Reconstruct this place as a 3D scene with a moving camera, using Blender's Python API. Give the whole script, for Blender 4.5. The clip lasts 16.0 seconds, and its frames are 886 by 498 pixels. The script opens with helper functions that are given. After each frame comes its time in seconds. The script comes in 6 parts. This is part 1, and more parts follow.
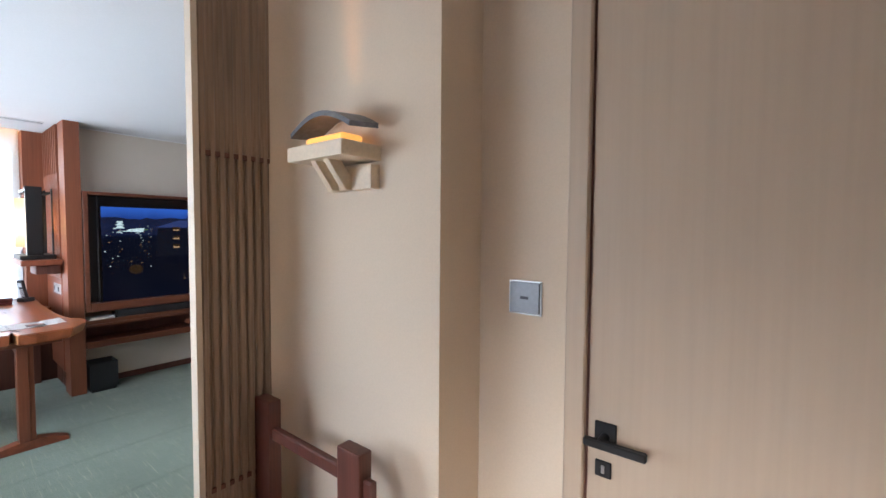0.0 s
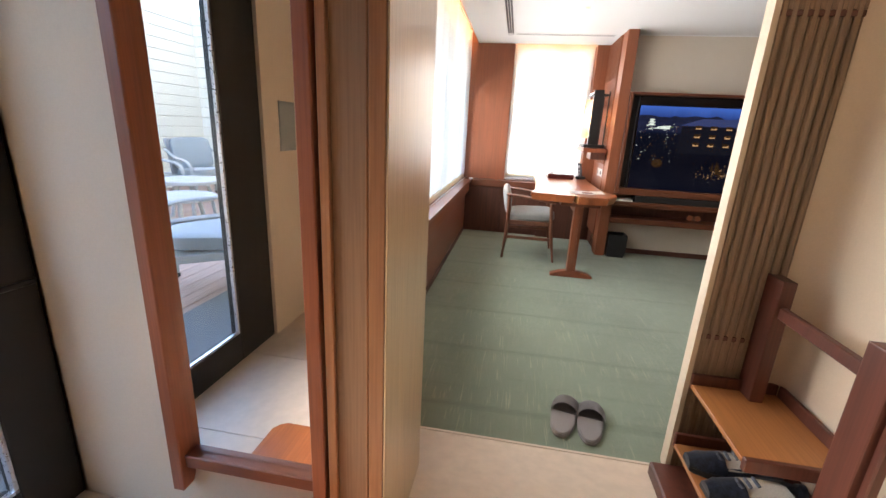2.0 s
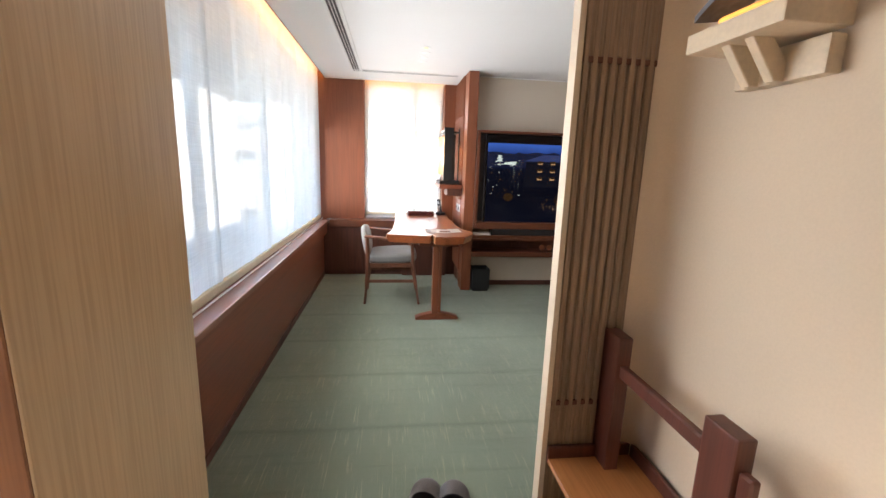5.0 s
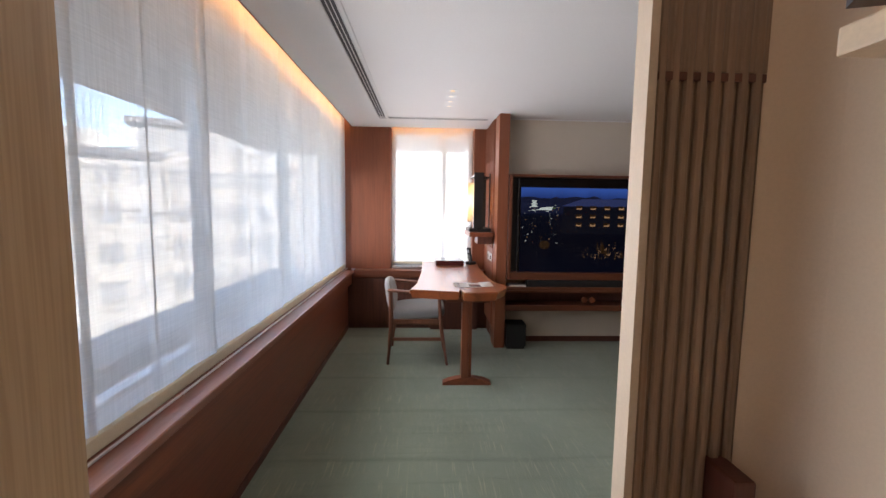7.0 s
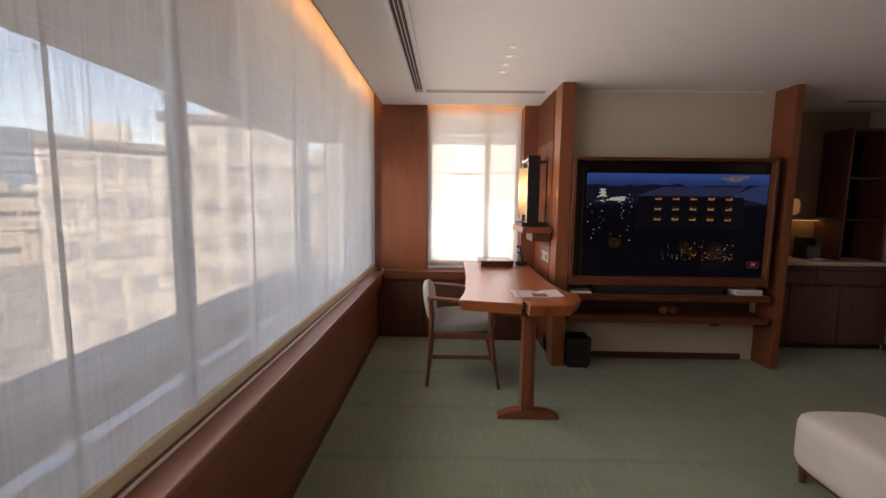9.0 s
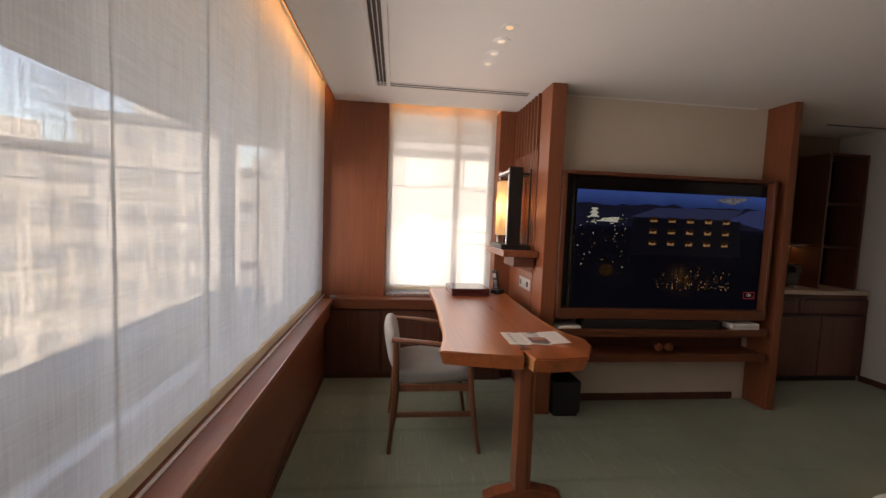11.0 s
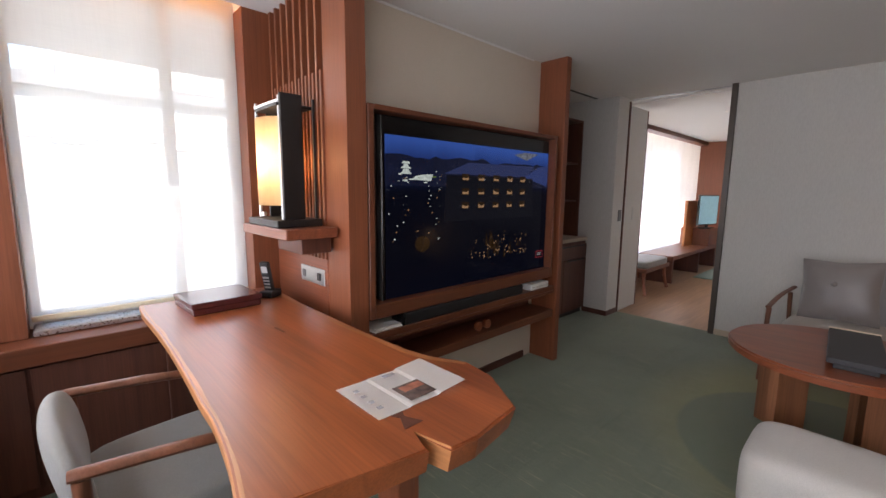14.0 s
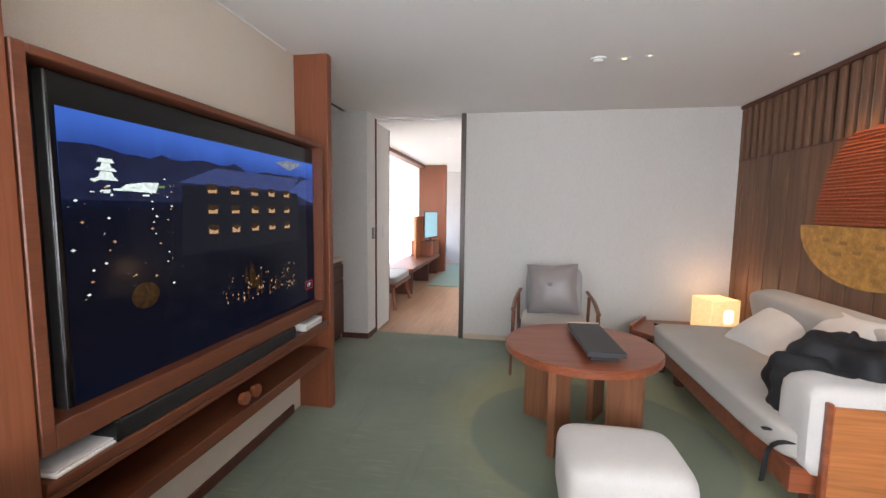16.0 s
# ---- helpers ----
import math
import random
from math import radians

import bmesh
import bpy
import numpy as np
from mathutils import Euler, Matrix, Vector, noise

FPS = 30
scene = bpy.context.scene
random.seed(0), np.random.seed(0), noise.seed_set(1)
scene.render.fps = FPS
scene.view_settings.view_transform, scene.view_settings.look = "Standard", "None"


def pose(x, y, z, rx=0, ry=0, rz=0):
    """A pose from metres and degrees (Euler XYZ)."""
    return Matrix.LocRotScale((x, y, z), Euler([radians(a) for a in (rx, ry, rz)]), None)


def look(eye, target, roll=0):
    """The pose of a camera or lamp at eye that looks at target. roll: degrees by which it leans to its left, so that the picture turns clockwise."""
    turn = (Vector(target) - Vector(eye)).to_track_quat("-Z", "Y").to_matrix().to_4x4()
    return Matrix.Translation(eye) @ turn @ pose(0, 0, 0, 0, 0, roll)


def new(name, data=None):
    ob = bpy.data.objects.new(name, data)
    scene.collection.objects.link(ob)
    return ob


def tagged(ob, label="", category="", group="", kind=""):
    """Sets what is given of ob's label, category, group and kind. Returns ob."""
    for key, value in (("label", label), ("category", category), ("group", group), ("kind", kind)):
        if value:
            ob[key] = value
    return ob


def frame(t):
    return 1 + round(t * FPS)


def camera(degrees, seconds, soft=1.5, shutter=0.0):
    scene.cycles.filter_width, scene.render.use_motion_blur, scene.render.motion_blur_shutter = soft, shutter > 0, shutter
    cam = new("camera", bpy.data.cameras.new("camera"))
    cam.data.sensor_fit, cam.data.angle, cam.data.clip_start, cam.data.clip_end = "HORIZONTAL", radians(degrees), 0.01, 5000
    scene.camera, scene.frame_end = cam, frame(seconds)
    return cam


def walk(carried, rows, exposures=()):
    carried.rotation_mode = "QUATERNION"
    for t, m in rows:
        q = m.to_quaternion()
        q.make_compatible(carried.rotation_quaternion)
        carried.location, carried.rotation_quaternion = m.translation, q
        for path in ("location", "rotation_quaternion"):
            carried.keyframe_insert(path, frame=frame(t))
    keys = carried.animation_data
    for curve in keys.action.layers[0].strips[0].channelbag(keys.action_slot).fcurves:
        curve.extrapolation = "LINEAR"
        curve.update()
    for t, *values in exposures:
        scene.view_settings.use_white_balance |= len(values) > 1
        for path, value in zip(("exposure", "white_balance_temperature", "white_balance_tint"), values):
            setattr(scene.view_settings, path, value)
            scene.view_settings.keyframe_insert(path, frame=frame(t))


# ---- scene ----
cam = camera(93.5, 16.0)
PATH = [
    (0, (-0.061, 0.153, 1.416), (-1.295, 1.724, 1.325), 0.4),
    (0.5, (-0.01, 0.172, 1.405), (-1.697, 1.244, 1.336), 0.8),
    (1, (0.037, 0.135, 1.363), (-1.89, 0.63, 1.162), 1.9),
    (1.5, (0.056, 0.059, 1.317), (-1.908, 0.077, 0.941), 2.8),
    (2, (0.103, -0.029, 1.273), (-1.794, -0.334, 0.719), 2.9),
    (2.5, (0.125, -0.056, 1.232), (-1.707, -0.436, 0.526), 2.7),
    (3, (0.087, -0.014, 1.181), (-1.736, -0.224, 0.386), 3.2),
    (3.5, (0.005, 0.066, 1.232), (-1.872, 0.086, 0.541), 3.2),
    (4, (-0.056, 0.133, 1.291), (-1.976, 0.285, 0.751), 2.5),
    (4.5, (-0.142, 0.152, 1.321), (-2.08, 0.399, 0.891), 2.2),
    (7, (-0.568, 0.236, 1.379), (-2.557, 0.321, 1.187), 0.8),
    (7.5, (-0.714, 0.225, 1.372), (-2.701, 0.21, 1.142), 0.6),
    (8, (-0.896, 0.19, 1.34), (-2.883, 0.134, 1.117), 0.6),
    (10.5, (-1.685, -0.084, 1.34), (-3.673, 0.049, 1.167), 1.7),
    (11, (-1.849, -0.084, 1.358), (-3.83, 0.146, 1.211), 2.2),
    (11.5, (-2.034, -0.145, 1.35), (-3.985, 0.269, 1.204), 2.0),
    (12, (-2.201, -0.172, 1.341), (-4.085, 0.473, 1.152), 0.8),
    (12.5, (-2.412, -0.147, 1.338), (-4.244, 0.619, 1.102), 0.8),
    (13, (-2.61, -0.135, 1.336), (-4.357, 0.801, 1.067), 1.4),
    (13.5, (-2.8, -0.115, 1.326), (-4.389, 1.062, 1.029), 1.1),
    (14, (-2.936, -0.066, 1.327), (-4.369, 1.301, 1.049), 0.6),
    (14.5, (-3.09, 0.009, 1.343), (-4.362, 1.534, 1.104), 1.3),
    (15, (-3.228, 0.065, 1.344), (-4.183, 1.805, 1.099), 1.3),
    (15.5, (-3.356, 0.103, 1.335), (-3.980, 1.987, 1.102), 0.7),
    (16, (-3.445, 0.216, 1.334), (-3.769, 2.181, 1.146), 0.7),
]
EXPOSURES = [(0.0, 3.6, 5600, 11), (0.8, 3.55, 5800, 12), (2.0, 3.88, 6900, 15), (3.0, 4.05, 6950, 15), (3.5, 3.86, 6750, 14), (4.5, 3.72, 6700, 14), (7.0, 3.0, 6600, 20), (8.2, 2.6, 7300, 24),
             (10.3, 2.33, 8400, 26), (12.0, 2.33, 7900, 24), (13.0, 2.75, 7900, 24), (14.0, 2.95, 6700, 20), (14.5, 2.95, 6300, 18), (15.0, 3.2, 6500, 18), (15.5, 3.68, 6700, 18), (16.0, 4.0, 6500, 16)]
walk(cam, [(t, look(eye, target, roll)) for t, eye, target, roll in PATH], EXPOSURES)

# ---- light and exposure ----
SUN_ELEV, SUN_AZ = 48.0, 35.0      # the sun stands behind the building, over the +x +y side
world = bpy.data.worlds.new("sky")
scene.world = world
world.use_nodes = True
wn = world.node_tree.nodes
sky = wn.new("ShaderNodeTexSky")
sky.sky_type = "NISHITA"
sky.sun_disc = False
sky.sun_elevation, sky.sun_rotation = radians(SUN_ELEV), radians(90 - SUN_AZ)
wn["Background"].inputs["Strength"].default_value = 0.15
world.node_tree.links.new(sky.outputs["Color"], wn["Background"].inputs["Color"])
sun = new("sun", bpy.data.lights.new("sun", "SUN"))
sun.data.energy, sun.data.angle, sun.data.color = 4.0, radians(0.5), (1.0, 0.95, 0.88)
sun.matrix_world = look((30 * math.cos(radians(SUN_AZ)), 30 * math.sin(radians(SUN_AZ)), 30 * math.tan(radians(SUN_ELEV))), (0, 0, 0))

H = 2.29            # ceiling height
LEDGE = 0.675       # top of the window ledge


def lamp_area(name, where, target, sx, sy, watts, colour):
    d = bpy.data.lights.new(name, "AREA")
    d.shape, d.size, d.size_y, d.energy, d.color = "RECTANGLE", sx, sy, watts, colour
    o = new(name, d)
    o.matrix_world = look(where, target)
    return o


# sky light that enters by the long window, the bedroom window and the terrace door
day = lamp_area("window_daylight_south", (-3.4, -0.672, 1.26), (-3.4, 0.40, 1.24), 3.9, 0.95, 5.5, (0.93, 0.97, 1.0))
day.data.spread = radians(140)
lamp_area("window_daylight_behind_sheer", (-3.3, -0.80, 1.46), (-3.3, 1.0, 1.46), 4.0, 1.55, 0.165, (0.90, 0.96, 1.0))
end_day = lamp_area("window_daylight_west", (-5.44, 0.31, 1.48), (-4.4, 0.36, 1.10), 0.82, 1.30, 0.42, (1.0, 0.97, 0.93))
end_day.data.spread = radians(130)
bed_day = lamp_area("window_daylight_bedroom", (-5.36, 7.0, 1.25), (-4.0, 7.0, 1.0), 3.8, 1.6, 5.0, (0.97, 0.98, 1.0))
bed_day.data.spread = radians(90)
day2 = lamp_area("door_daylight_south", (-0.28, -1.24, 1.34), (-0.12, -0.25, 0.52), 0.74, 0.9, 1.55, (1.0, 0.93, 0.84))
day2.data.spread = radians(70)


def lamp_point(name, where, watts, colour, radius=0.03):
    d = bpy.data.lights.new(name, "POINT")
    d.energy, d.color, d.shadow_soft_size = watts, colour, radius
    o = new(name, d)
    o.location = where
    return o


WARM = (1.0, 0.55, 0.20)

# ---- materials ----
def mat_base(name):
    m = bpy.data.materials.new(name)
    m.use_nodes = True
    t = m.node_tree
    b = t.nodes["Principled BSDF"]
    return m, t.nodes, t.links, b


def coords(n, l, scale=(1, 1, 1), rot=(0, 0, 0), kind="Object"):
    tc, mp = n.new("ShaderNodeTexCoord"), n.new("ShaderNodeMapping")
    mp.inputs["Scale"].default_value = scale
    mp.inputs["Rotation"].default_value = [radians(a) for a in rot]
    l.new(tc.outputs[kind], mp.inputs["Vector"])
    return mp.outputs["Vector"]


def noise_tex(n, l, vec, scale, detail=4.0, rough=0.55, dist=0.0):
    t = n.new("ShaderNodeTexNoise")
    t.inputs["Scale"].default_value, t.inputs["Detail"].default_value = scale, detail
    t.inputs["Roughness"].default_value, t.inputs["Distortion"].default_value = rough, dist
    l.new(vec, t.inputs["Vector"])
    return t.outputs["Fac"]


def ramp(n, l, fac, stops):
    r = n.new("ShaderNodeValToRGB")
    el = r.color_ramp.elements
    while len(el) < len(stops):
        el.new(0.5)
    for e, (p, c) in zip(el, stops):
        e.position, e.color = p, (*c, 1)
    l.new(fac, r.inputs["Fac"])
    return r.outputs["Color"]


def mixc(n, l, fac, a, b, mode="MIX"):
    m = n.new("ShaderNodeMix")
    m.data_type, m.blend_type = "RGBA", mode
    for sock, v in ((m.inputs[0], fac), (m.inputs[6], a), (m.inputs[7], b)):
        if isinstance(v, (int, float)):
            sock.default_value = v
        elif isinstance(v, tuple):
            sock.default_value = (*v, 1)
        else:
            l.new(v, sock)
    return m.outputs[2]


def bump(n, l, b, height, strength, distance=0.002):
    k = n.new("ShaderNodeBump")
    k.inputs["Strength"].default_value, k.inputs["Distance"].default_value = strength, distance
    l.new(height, k.inputs["Height"])
    l.new(k.outputs["Normal"], b.inputs["Normal"])


def shade(c, k):
    return tuple(min(1.0, v * k) for v in c)


def wood(name, colour, rough=0.42, along="Z", coarse=1.0, contrast=0.30, coat=0.0):
    """Timber with long grain and fine pores; along: the direction of the grain."""
    m, n, l, b = mat_base(name)
    stretch = {"X": (0.55, 9, 9), "Y": (9, 0.55, 9), "Z": (9, 9, 0.55)}[along]
    fine = {"X": (4, 160, 160), "Y": (160, 4, 160), "Z": (160, 160, 4)}[along]
    v = coords(n, l, tuple(s * coarse for s in stretch))
    info = n.new("ShaderNodeObjectInfo")
    add = n.new("ShaderNodeVectorMath")
    add.operation = "MULTIPLY_ADD"
    add.inputs[1].default_value = (1, 1, 1)
    l.new(v, add.inputs[0])
    sh = n.new("ShaderNodeVectorMath")
    sh.operation = "SCALE"
    l.new(info.outputs["Random"], sh.inputs[0])
    sh.inputs["Scale"].default_value = 37.0
    l.new(sh.outputs[0], add.inputs[2])
    big = noise_tex(n, l, add.outputs[0], 1.6, 6, 0.6, 0.9)
    pore = noise_tex(n, l, coords(n, l, fine), 1.0, 2, 0.5)
    c1 = ramp(n, l, big, [(0.30, shade(colour, 1 - contrast)), (0.5, colour), (0.72, shade(colour, 1 + contrast))])
    c2 = ramp(n, l, pore, [(0.35, (0.80, 0.78, 0.76)), (0.6, (1, 1, 1))])
    l.new(mixc(n, l, 0.75, c1, c2, "MULTIPLY"), b.inputs["Base Color"])
    r = n.new("ShaderNodeMapRange")
    r.inputs["To Min"].default_value, r.inputs["To Max"].default_value = rough - 0.03, rough + 0.06
    l.new(big, r.inputs["Value"])
    l.new(r.outputs[0], b.inputs["Roughness"])
    b.inputs["Coat Weight"].default_value = coat
    b.inputs["Coat Roughness"].default_value = 0.25
    bump(n, l, b, pore, 0.12, 0.001)
    return m


def plaster(name, colour, rough=0.9, weave=220.0, amount=0.10, relief=0.25, stretch=(1, 1, 1)):
    """Painted or papered surface with fine relief and a faint large mottle."""
    m, n, l, b = mat_base(name)
    v = coords(n, l, stretch)
    f = noise_tex(n, l, v, weave, 2, 0.6)
    g = noise_tex(n, l, v, 1.3, 4, 0.6)
    c = ramp(n, l, g, [(0.25, shade(colour, 1 - amount * 0.5)), (0.75, shade(colour, 1 + amount * 0.35))])
    d = ramp(n, l, f, [(0.3, (1 - amount, 1 - amount, 1 - amount)), (0.65, (1, 1, 1))])
    l.new(mixc(n, l, 1.0, c, d, "MULTIPLY"), b.inputs["Base Color"])
    b.inputs["Roughness"].default_value = rough
    bump(n, l, b, f, relief, 0.0015)
    return m


def fabric(name, colour, weave=420.0, amount=0.22, rough=0.95, sheen=0.25):
    m, n, l, b = mat_base(name)
    v = coords(n, l)
    f = noise_tex(n, l, v, weave, 3, 0.7)
    g = noise_tex(n, l, v, 6.0, 4, 0.6)
    c = ramp(n, l, f, [(0.28, shade(colour, 1 - amount)), (0.70, shade(colour, 1 + amount * 0.6))])
    d = ramp(n, l, g, [(0.3, (0.92, 0.92, 0.92)), (0.7, (1, 1, 1))])
    l.new(mixc(n, l, 1.0, c, d, "MULTIPLY"), b.inputs["Base Color"])
    b.inputs["Roughness"].default_value = rough
    b.inputs["Sheen Weight"].default_value = sheen
    bump(n, l, b, f, 0.5, 0.002)
    return m


def plain(name, colour, rough=0.5, metal=0.0, grain=0.06, scale=90.0, coat=0.0):
    m, n, l, b = mat_base(name)
    f = noise_tex(n, l, coords(n, l), scale, 3, 0.6)
    c = ramp(n, l, f, [(0.3, shade(colour, 1 - grain)), (0.7, shade(colour, 1 + grain))])
    l.new(c, b.inputs["Base Color"])
    r = n.new("ShaderNodeMapRange")
    r.inputs["To Min"].default_value, r.inputs["To Max"].default_value = max(0.02, rough - 0.05), rough + 0.06
    l.new(f, r.inputs["Value"])
    l.new(r.outputs[0], b.inputs["Roughness"])
    b.inputs["Metallic"].default_value = metal
    b.inputs["Coat Weight"].default_value = coat
    return m


def glow(name, colour, strength, grain=0.15, scale=30.0):
    """A shade or lamp that gives off light itself."""
    m, n, l, b = mat_base(name)
    f = noise_tex(n, l, coords(n, l), scale, 3, 0.6)
    c = ramp(n, l, f, [(0.3, shade(colour, 1 - grain)), (0.7, colour)])
    l.new(c, b.inputs["Base Color"])
    l.new(c, b.inputs["Emission Color"])
    b.inputs["Emission Strength"].default_value = strength
    b.inputs["Roughness"].default_value = 0.8
    return m


def pixels_lit(name, colour, strength, grain=0.15, scale=30.0):
    """Lit picture area of a glossy dark display: the panel itself is black."""
    m = glow(name, colour, strength, grain, scale)
    b = m.node_tree.nodes["Principled BSDF"]
    m.node_tree.links.remove(b.inputs["Base Color"].links[0])
    b.inputs["Base Color"].default_value = (0.004, 0.004, 0.005, 1)
    b.inputs["Roughness"].default_value, b.inputs["Specular IOR Level"].default_value = 0.10, 0.12
    return m


def sheer(name, tint, through_part, slub=1.0):
    """Woven sheer: part open weave, part light-scattering yarn."""
    m, n, l, b = mat_base(name)
    n.remove(b)
    out = n["Material Output"]
    wv = noise_tex(n, l, coords(n, l, (130, 130, 5)), 1.0, 3, 0.65)
    wh = noise_tex(n, l, coords(n, l, (5, 5, 150)), 1.0, 3, 0.65)
    big = noise_tex(n, l, coords(n, l, (5, 5, 0.7)), 1.0, 3, 0.6)
    ad = n.new("ShaderNodeMath")
    ad.operation = "ADD"
    l.new(wv, ad.inputs[0])
    l.new(wh, ad.inputs[1])
    a2 = n.new("ShaderNodeMath")
    a2.operation = "MULTIPLY_ADD"
    l.new(big, a2.inputs[0])
    a2.inputs[1].default_value = 0.5
    l.new(ad.outputs[0], a2.inputs[2])
    mr = n.new("ShaderNodeMapRange")
    mr.inputs["From Min"].default_value, mr.inputs["From Max"].default_value = 0.85, 1.65
    mr.inputs["To Min"].default_value = min(0.95, through_part + 0.22 * slub)
    mr.inputs["To Max"].default_value = max(0.02, through_part - 0.22 * slub)
    l.new(a2.outputs[0], mr.inputs["Value"])
    tr, tl, df = n.new("ShaderNodeBsdfTransparent"), n.new("ShaderNodeBsdfTranslucent"), n.new("ShaderNodeBsdfDiffuse")
    tl.inputs["Color"].default_value = (*tint, 1)
    df.inputs["Color"].default_value = (*tint, 1)
    yarn, allm = n.new("ShaderNodeMixShader"), n.new("ShaderNodeMixShader")
    yarn.inputs[0].default_value = 0.35
    l.new(tl.outputs[0], yarn.inputs[1])
    l.new(df.outputs[0], yarn.inputs[2])
    l.new(mr.outputs[0], allm.inputs[0])
    l.new(yarn.outputs[0], allm.inputs[1])
    l.new(tr.outputs[0], allm.inputs[2])
    l.new(allm.outputs[0], out.inputs["Surface"])
    return m


def glass_mat(name):
    m, n, l, b = mat_base(name)
    n.remove(b)
    tr, gl, lw, mx = n.new("ShaderNodeBsdfTransparent"), n.new("ShaderNodeBsdfGlossy"), n.new("ShaderNodeLayerWeight"), n.new("ShaderNodeMixShader")
    pw, fr = n.new("ShaderNodeMath"), n.new("ShaderNodeMath")
    pw.operation, fr.operation = "POWER", "MULTIPLY_ADD"
    pw.inputs[1].default_value, fr.inputs[1].default_value, fr.inputs[2].default_value = 5.0, 0.8, 0.03
    l.new(lw.outputs["Facing"], pw.inputs[0])
    l.new(pw.outputs[0], fr.inputs[0])
    tr.inputs["Color"].default_value = (0.93, 0.96, 0.95, 1)
    gl.inputs["Roughness"].default_value = 0.01
    l.new(fr.outputs[0], mx.inputs[0])
    l.new(tr.outputs[0], mx.inputs[1])
    l.new(gl.outputs[0], mx.inputs[2])
    l.new(mx.outputs[0], n["Material Output"].inputs["Surface"])
    return m


def carpet_mat():
    """Grey-green carpet with cross bands, thin pale streaks along x, and a large disc motif in the seating area."""
    m, n, l, b = mat_base("carpet_weave")
    base, lite, dark = (0.198, 0.243, 0.178), (0.38, 0.40, 0.265), (0.108, 0.138, 0.098)
    tuft = noise_tex(n, l, coords(n, l), 330, 2, 0.7)
    st = noise_tex(n, l, coords(n, l, (5.0, 125, 1)), 1.0, 2, 0.5)
    cr = noise_tex(n, l, coords(n, l, (34, 1.0, 1)), 1.0, 4, 0.6)
    big = noise_tex(n, l, coords(n, l, (0.9, 1.3, 1)), 1.0, 3, 0.5)
    c = ramp(n, l, big, [(0.30, shade(base, 0.86)), (0.70, shade(base, 1.16))])
    c = mixc(n, l, ramp(n, l, st, [(0.60, (0, 0, 0)), (0.68, (0.58, 0.58, 0.58))]), c, lite)
    c = mixc(n, l, ramp(n, l, cr, [(0.34, (0.24, 0.24, 0.24)), (0.46, (0, 0, 0))]), c, dark)
    # cross bands about every 0.53 m
    sep = n.new("ShaderNodeSeparateXYZ")
    l.new(coords(n, l), sep.inputs[0])

    def math_node(op, a, bb=0.0, cc=0.0):
        k = n.new("ShaderNodeMath")
        k.operation = op
        for i, v in enumerate((a, bb, cc)):
            if isinstance(v, (int, float)):
                k.inputs[i].default_value = v
            else:
                l.new(v, k.inputs[i])
        return k.outputs[0]
    wob = math_node("MULTIPLY_ADD", big, 0.05, sep.outputs["X"])
    pp = math_node("PINGPONG", math_node("ADD", wob, 1.60), 0.28)
    band = ramp(n, l, pp, [(0.0, (0.42, 0.42, 0.42)), (0.03, (0, 0, 0))])
    # the bands fade out towards the seating area
    fade = n.new("ShaderNodeMapRange")
    fade.inputs["From Min"].default_value, fade.inputs["From Max"].default_value = 1.0, 1.9
    fade.inputs["To Min"].default_value, fade.inputs["To Max"].default_value = 1.0, 0.12
    l.new(sep.outputs["Y"], fade.inputs["Value"])
    c = mixc(n, l, math_node("MULTIPLY", band, fade.outputs[0]), c, dark)

    def disc(cx, cy, r, edge):
        dx, dy = math_node("SUBTRACT", sep.outputs["X"], cx), math_node("SUBTRACT", sep.outputs["Y"], cy)
        d = math_node("SQRT", math_node("ADD", math_node("MULTIPLY", dx, dx), math_node("MULTIPLY", dy, dy)))
        return math_node("SUBTRACT", 1.0, math_node("SMOOTH_MAX", 0.0, math_node("MINIMUM", 1.0, math_node("DIVIDE", math_node("SUBTRACT", d, r), edge)), 0.02))
    ring = disc(-2.65, 3.00, 0.95, 0.40)
    c = mixc(n, l, math_node("MULTIPLY", ring, 0.45), c, (0.44, 0.42, 0.15))
    inner = disc(-2.93, 2.72, 0.72, 0.03)
    c = mixc(n, l, math_node("MULTIPLY", inner, 0.65), c, (0.15, 0.21, 0.16))
    pile = ramp(n, l, tuft, [(0.3, (0.72, 0.72, 0.72)), (0.65, (1.08, 1.08, 1.08))])
    l.new(mixc(n, l, 1.0, c, pile, "MULTIPLY"), b.inputs["Base Color"])
    b.inputs["Roughness"].default_value = 1.0
    b.inputs["Sheen Weight"].default_value = 0.2
    bump(n, l, b, tuft, 0.8, 0.004)
    return m


